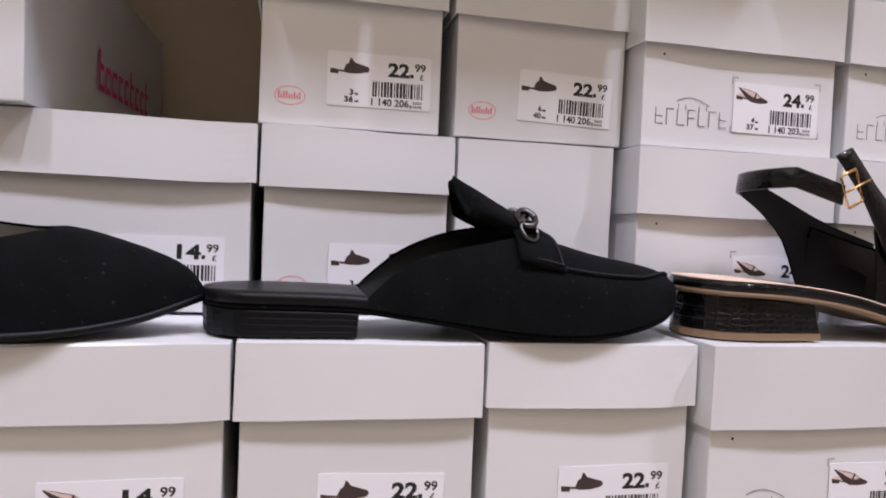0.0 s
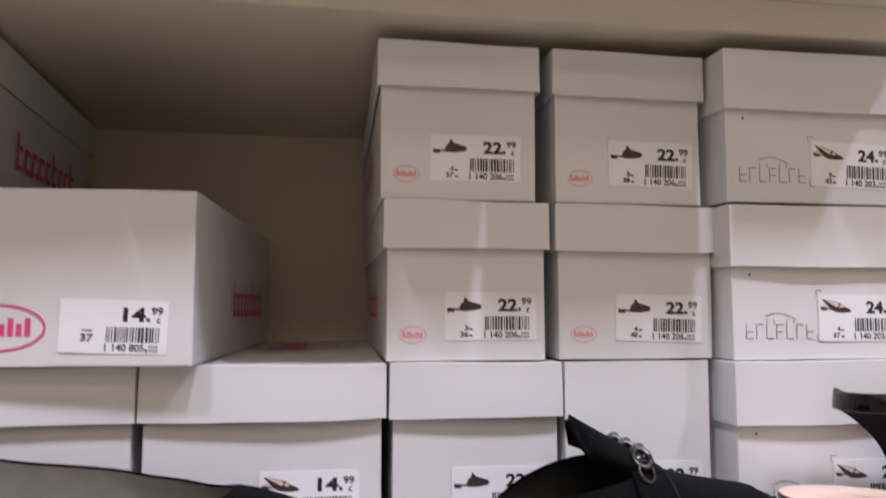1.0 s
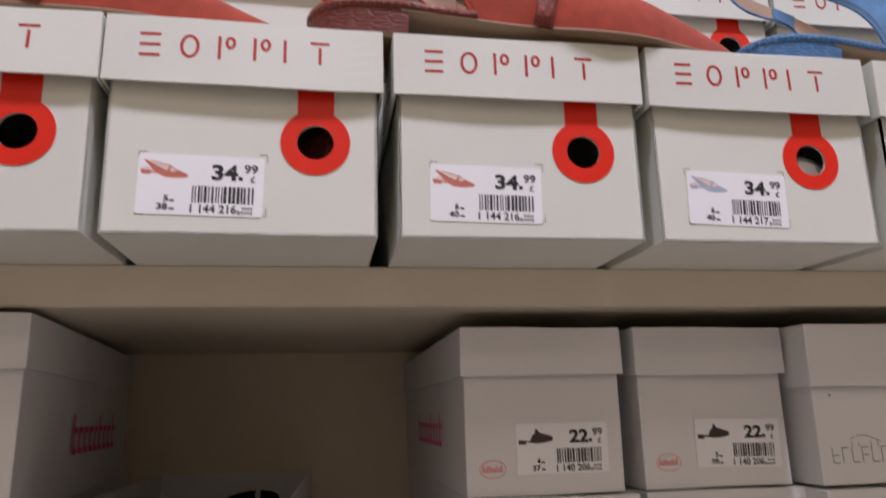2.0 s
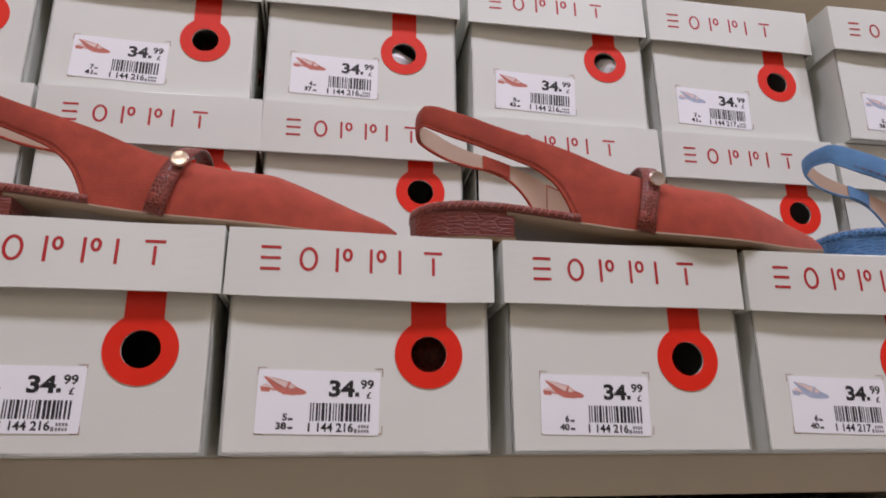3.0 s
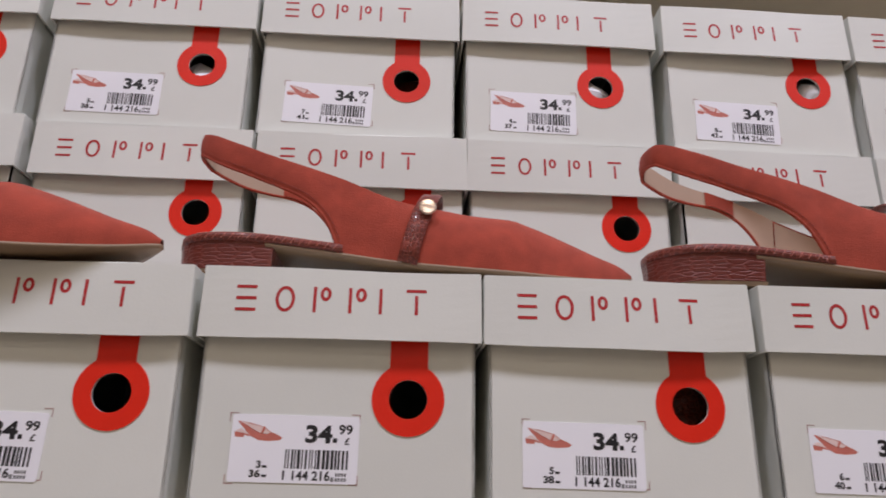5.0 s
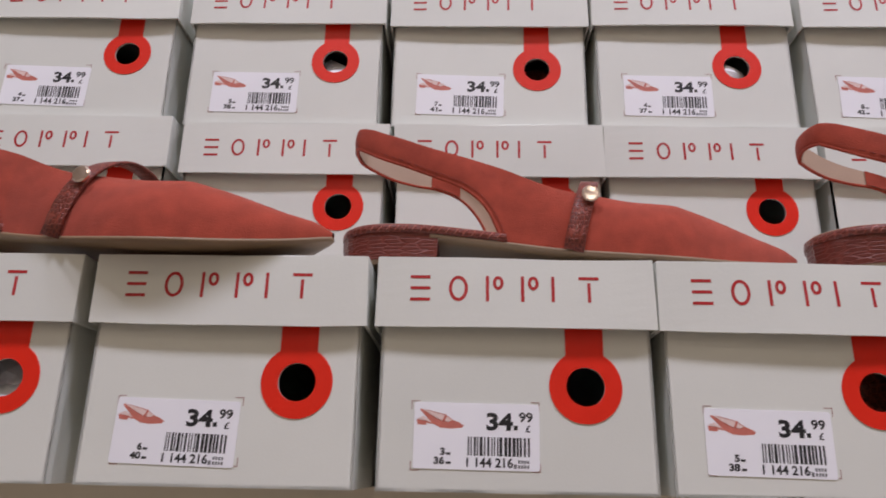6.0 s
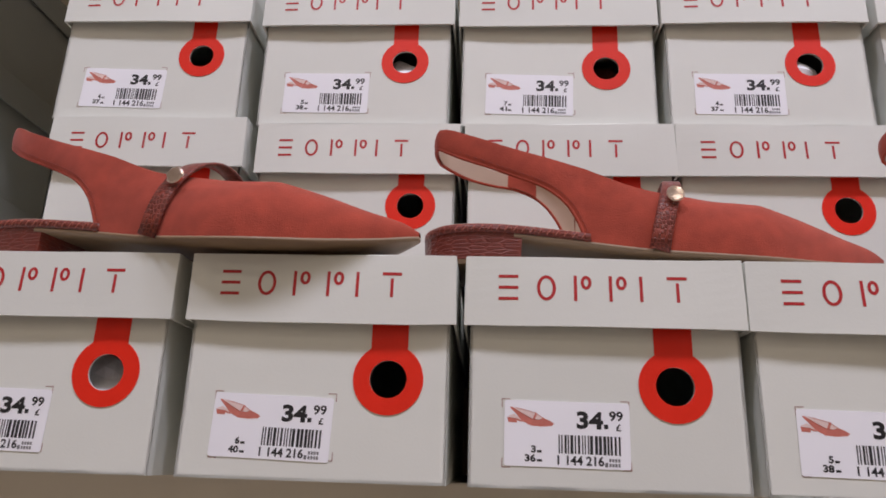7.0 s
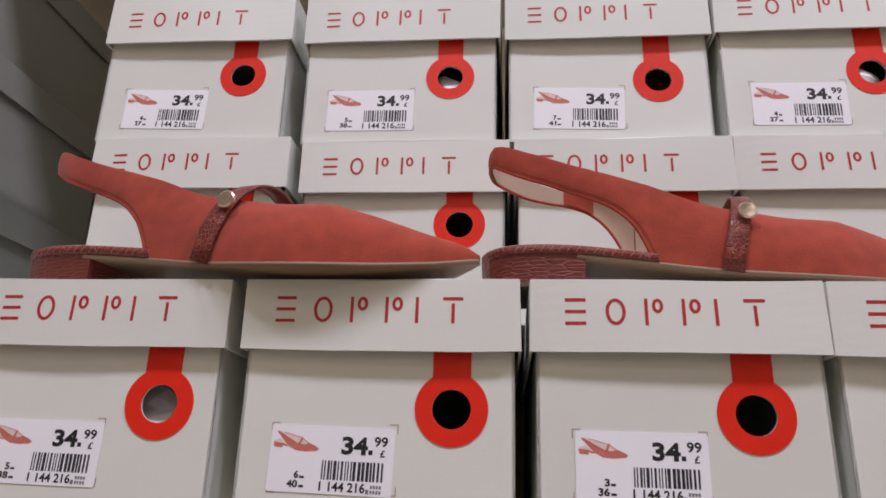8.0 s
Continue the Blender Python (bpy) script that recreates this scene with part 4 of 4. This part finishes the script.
mule = new("loafer_mule")
mule.matrix_basis = pose(-0.0275, 0.3690, LOW + 0.1062, 0, 0, 0.3)
part("outsole", sole_mesh("outsole", 0.2505, MW, m_floor, 0.0030, M["black_suede"], grow=-0.0012), mule, "thin black sole")
part("insole", sole_mesh("insole", 0.2505, MW, lambda x: m_floor(x) + 0.0031, 0.0052, M["black_leather"], x0=0, x1=0.077, grow=-0.0002), mule, "smooth black leather footbed")
part("heel", heel_mesh("heel", MW, 0.073, lambda x: 0.0, lambda x: m_floor(x) - 0.0001, M["black_heel"], 4, 0.98), mule, "low stacked black heel")
part("vamp", upper_mesh("vamp", MW, 0.0735, 0.2505, m_top, m_reach, lambda x: m_floor(x) + 0.0028, M["black_suede"], 0.62, near=m_near), mule)
part("lining", upper_mesh("lining", MW, 0.0742, 0.235, lambda x: m_top(x) - 0.0002, m_reach, lambda x: m_floor(x) + 0.0028, M["mule_lining"], 0.62, 0.0014, near=m_near), mule, "black leather lining")
bm = bmesh.new()
rows = []
for k in range(13):
    v = k / 12
    x, z = 0.170 - 0.043 * v, 0.0500 + 0.026 * v**1.05
    w = 0.0225 + 0.004 * math.sin(math.pi * v) - 0.011 * max(0, (v - 0.72) / 0.28) ** 2
    drop, thick = 0.005 + 0.009 * v, 0.0050 if v < 0.95 else 0.0030
    arc = (-1, -0.85, -0.6, -0.3, 0, 0.3, 0.6, 0.85, 1)
    rows.append([(x - 0.0045 * v * (1 - c * c), w * c, z + 0.005 - drop * c * c) for c in arc] +
                [(x - 0.0045 * v * (1 - c * c) - thick * 0.75, w * c * 0.9, z + 0.005 - drop * c * c - thick) for c in reversed(arc)])
vs = grid(bm, rows, True)
bm.faces.new(vs[0])
bm.faces.new(vs[-1])
part("tongue", mesh_of("tongue", bm, M["black_suede"], True), mule, "raised black suede tongue")
path = []
for k in range(25):
    low = m_floor(0.1605) + 0.0028
    b = 0.52 + (math.pi - 1.04) * k / 24
    path.append(((0.1605, -(half_width(0.1605, MW) + 0.0014) * math.copysign(abs(math.cos(b)) ** 0.75, math.cos(b)), low + (m_top(0.1605) + 0.0014 - low) * math.sin(b) ** 0.62), (1, 0, -0.24)))
saddle = part("saddle_strap", band_mesh("saddle_strap", path, lambda u: 0.0245, 0.0024, M["black_suede"]), mule, "black suede strap over the vamp")
bm = bmesh.new()
for k in range(15):
    for x in (0.1505, 0.1705):
        b = 0.60 + 0.05 * k
        at = [(x, -(half_width(x, MW) + 0.0026) * math.cos(q) ** 0.75, m_floor(x) + 0.0028 + (m_top(x) + 0.0024 - m_floor(x) - 0.0028) * math.sin(q) ** 0.62) for q in (b, b + 0.028)]
        tube(bm, at, 0.0005, 5)
    x = 0.1505 + 0.00143 * k
    at = [(q, -(half_width(q, MW) + 0.0026) * math.cos(0.60) ** 0.75, m_floor(q) + 0.0028 + (m_top(q) + 0.0024 - m_floor(q) - 0.0028) * math.sin(0.60) ** 0.62) for q in (x, x + 0.0008)]
    tube(bm, at, 0.0005, 5)
part("strap_stitching", mesh_of("strap_stitching", bm, M["black_thread"]), saddle, "dark grey edge stitches")
for s in (-1, 1):
    bm = bmesh.new()
    tube(bm, [(0.0085 * math.cos(t), 0, 0.0100 * math.sin(t)) for t in (2 * math.pi * k / 20 for k in range(21))], 0.0016, 8)
    part("ring", mesh_of("ring", bm, M["steel"], True), saddle, "dark metal ring", pose(0.1560, s * 0.0285, 0.0540, s * 38, 25, 12) @ Matrix.Scale(0.62, 4))
bm = bmesh.new()
for k in range(6):
    y = -0.0225 + 0.009 * k
    tube(bm, [(0.0046 * math.cos(t), y + 0.0050 * math.sin(t + 0.5 * (k % 2)), 0.0040 * math.sin(t + 1.2 * (k % 2))) for t in (2 * math.pi * j / 14 for j in range(15))], 0.0018, 7)
part("chain", mesh_of("chain", bm, M["steel"], True), saddle, "dark metal chain link bar", pose(0.1560, 0, 0.0600))


def on_vamp(x, side, lift):
    """A place on the moccasin seam: low beside the strap, closing over the toe."""
    p = math.pi / 2 * (0.37 + 0.07 * max(0.0, (x - 0.172) / 0.05) + 0.36 * max(0.0, (x - 0.215) / 0.030) ** 1.8)
    zb = m_floor(x) + 0.0028
    return (x, side * (half_width(x, MW) * math.cos(p) ** 0.75 + lift), zb + (m_top(x) - zb) * math.sin(p) ** 0.62 + lift)


bm = bmesh.new()
for side in (-1, 1):
    tube(bm, [on_vamp(0.172 + 0.070 * k / 30, side, 0.0001) for k in range(31)], 0.0013, 7)
part("seam_ridge", mesh_of("seam_ridge", bm, M["black_suede"], True), mule, "gathered moccasin ridge")
bm = bmesh.new()
for side in (-1, 1):
    for k in range(34):
        x = 0.173 + 0.068 * k / 33
        tube(bm, [on_vamp(x, side, 0.0012), on_vamp(x + 0.0012, side, 0.0011)], 0.0005, 5)
part("stitching", mesh_of("stitching", bm, M["black_thread"]), mule, "raised moccasin seam")
tagged(mule, "black suede backless loafer with dark chain on white boxes", "shoe", "black shoes on the lower boxes")

# black ballet flat
BW = ((0.0, 0.003), (0.004, 0.014), (0.014, 0.0235), (0.035, 0.0280), (0.08, 0.0275), (0.12, 0.0315), (0.165, 0.0385), (0.20, 0.0355), (0.235, 0.0225), (0.255, 0.0105), (0.262, 0.0030))


def b_floor(x):
    return ease(x, ((0, 0.0065), (0.06, 0.0060), (0.10, 0.0045), (0.15, 0.0008), (0.20, 0.0012), (0.235, 0.0060), (0.262, 0.0150)))


def b_top(x):
    return ease(x, ((0, 0.0720), (0.03, 0.0700), (0.08, 0.0610), (0.128, 0.0550), (0.154, 0.0500), (0.185, 0.0475), (0.200, 0.0485), (0.215, 0.0455), (0.244, 0.0360), (0.256, 0.0290), (0.262, 0.0210)))


def b_reach(x):
    return ease(x, ((0, 0.55), (0.05, 0.40), (0.12, 0.42), (0.165, 0.62), (0.185, 0.84), (0.200, 1.0)))


def b_near(x):
    """Height of the near topline."""
    return ease(x, ((0, 0.0690), (0.03, 0.0640), (0.08, 0.0520), (0.12, 0.0450), (0.148, 0.0425), (0.165, 0.0412), (0.185, 0.0440), (0.197, 0.0490), (0.205, 0.0600)))


ballet = new("ballet_flat")
ballet.matrix_basis = pose(-0.2890, 0.3670, LOW + 0.1050, 0, 0, -0.5)
part("outsole", sole_mesh("outsole", 0.262, BW, b_floor, 0.0036, M["black_heel"], grow=0.0008), ballet, "thin black rubber sole")
part("footbed", sole_mesh("footbed", 0.262, BW, lambda x: b_floor(x) + 0.0037, 0.0022, M["silver_lining"], grow=-0.001, x0=0.001, x1=0.22), ballet, "grey footbed")
part("heel", heel_mesh("heel", BW, 0.055, lambda x: 0.0, lambda x: b_floor(x) - 0.0001, M["black_heel"], 1, 0.97), ballet)
part("upper", upper_mesh("upper", BW, 0.0, 0.262, b_top, b_reach, lambda x: b_floor(x) + 0.0034, M["black_suede"], 0.75, near=b_near), ballet)
part("lining", upper_mesh("lining", BW, 0.0015, 0.24, lambda x: b_top(x), b_reach, lambda x: b_floor(x) + 0.0034, M["silver_lining"], 0.75, 0.0013, near=b_near), ballet, "silvery grey lining")
tagged(ballet, "black suede ballet flat with silvery lining on white boxes", "shoe", "black shoes on the lower boxes")

# black slingback with a buckled strap
KW = SW


def k_floor(x):
    return ease(x, ((0, 0.0240), (0.05, 0.0220), (0.09, 0.0170), (0.13, 0.0070), (0.17, 0.0012), (0.21, 0.0012), (0.267, 0.0050)))


buckled = new("buckled_slingback")
buckled.matrix_basis = pose(0.2210, 0.3570, LOW + 0.1076, 0, 0, 0.6) @ Matrix.Scale(0.975, 4)
part("outsole", sole_mesh("outsole", S_LEN, KW, k_floor, 0.0026, M["sole"], grow=0.001), buckled, "tan sole")
part("insole", sole_mesh("insole", S_LEN, KW, lambda x: k_floor(x) + 0.0027, 0.0050, M["black_croc"], grow=0.0012, x0=0, x1=0.13), buckled, "black reptile-grain edge")
part("footbed", sole_mesh("footbed", S_LEN, KW, lambda x: k_floor(x) + 0.0078, 0.0010, M["pale_insole"], x0=0.0006, x1=0.2), buckled, "pale pink-beige footbed")
part("heel", heel_mesh("heel", KW, 0.0705, lambda x: 0.0042, lambda x: k_floor(x) - 0.0006, M["black_croc"], 3, 1.0, 0.93), buckled, "low black reptile-grain heel")
part("heel_tip", heel_mesh("heel_tip", KW, 0.0715, lambda x: 0.0, lambda x: 0.0041, M["sole"], 1, 1.0), buckled, "tan heel tip")
k_top = lambda x: ease(x, ((0.085, 0.0700), (0.11, 0.0620), (0.15, 0.0510), (0.185, 0.0430), (0.23, 0.0260), (0.267, 0.0090)))
part("upper", upper_mesh("upper", KW, 0.104, S_LEN, k_top, s_reach, lambda x: k_floor(x) + 0.0024, M["black_croc"]), buckled)
part("lining", upper_mesh("lining", KW, 0.1045, 0.235, lambda x: k_top(x) - 0.0003, s_reach, lambda x: k_floor(x) + 0.0024, M["black_leather"], shrink=0.0012), buckled, "black lining")
# far quarter sweeps up to the loop at the heel, the near end of the strap goes into the buckle
path = []
for k in range(31):
    v = k / 30
    if v < 0.45:
        c = v / 0.45
        x, y, z = 0.082 - 0.028 * c, -0.0250 + 0.003 * c, 0.0805 + 0.0085 * c
    else:
        c = (v - 0.45) / 0.55 * math.pi
        x, y, z = 0.054 - 0.012 * math.sin(c), -0.0220 * math.cos(c), 0.0890 - 0.006 * (v - 0.45)
    path.append(((x, y, z), (0.10, 0, 1)))
part("heel_strap", band_mesh("heel_strap", path, lambda u: 0.0115, 0.0020, M["black_croc"]), buckled, "glossy black heel strap")
# far quarter: one wide panel from the loop down to the sole
bm = bmesh.new()
for off in (0.0, 0.0018):
    rows = []
    for k in range(19):
        x = 0.036 + 0.104 * k / 18
        far = x + 0.0160
        hi = ease(x, ((0.036, 0.0930), (0.06, 0.0830), (0.10, 0.0660), (0.14, 0.0540)))
        lo = ease(x, ((0.036, 0.0810), (0.055, 0.0690), (0.072, 0.0520), (0.082, 0.0300), (0.090, 0.0150), (0.14, 0.0050)))
        rows.append([(far, 0.0222 + 0.011 * (x - 0.036) / 0.1 + off - 0.006 * t * t * (x - 0.036) / 0.1, lo + (hi - lo) * t) for t in (0, 0.25, 0.5, 0.75, 1)])
    grid(bm, rows)
part("far_quarter", mesh_of("far_quarter", bm, M["black_leather"], True), buckled, "smooth black inner side of the quarter")
path = [((0.124 - 0.044 * v, -0.0300 + 0.004 * v, 0.040 + 0.064 * v**0.85), (1, 0, 0.55)) for v in [k / 14 for k in range(15)]]
part("buckle_strap", band_mesh("buckle_strap", path, lambda u: 0.0230 - 0.012 * min(1, u * 1.6), 0.0024, M["black_croc"]), buckled, "black strap end standing up")
bm = bmesh.new()
ring = [(-0.0055, 0, -0.0095), (0.0055, 0, -0.0095), (0.0065, 0, -0.008), (0.0065, 0, 0.008), (0.0055, 0, 0.0095), (-0.0055, 0, 0.0095), (-0.0065, 0, 0.008), (-0.0065, 0, -0.008), (-0.0055, 0, -0.0095)]
tube(bm, ring, 0.0009, 6)
tube(bm, [(-0.0065, -0.001, 0), (0.012, -0.003, 0.001)], 0.0007, 6)
part("buckle", mesh_of("buckle", bm, M["gold"], True), buckled, "small gold frame buckle", pose(0.0830, -0.0300, 0.0840, 0, -24, 12) @ Matrix.Scale(0.98, 4))
tagged(buckled, "black reptile-grain slingback with gold buckle on white boxes", "shoe", "black shoes on the lower boxes")

# a black flat left in the open box
inner = new("packed_flat")
inner.matrix_basis = pose(-0.1560, 0.6700, Z2 + 0.0190, 0, 3.6, -93)
part("outsole", sole_mesh("outsole", 0.262, BW, b_floor, 0.0036, M["black_heel"]), inner)
part("upper", upper_mesh("upper", BW, 0.0, 0.262, b_top, b_reach, lambda x: b_floor(x) + 0.0034, M["black_suede"], 0.75), inner)
tagged(inner, "black flat packed inside the open white box", "shoe")
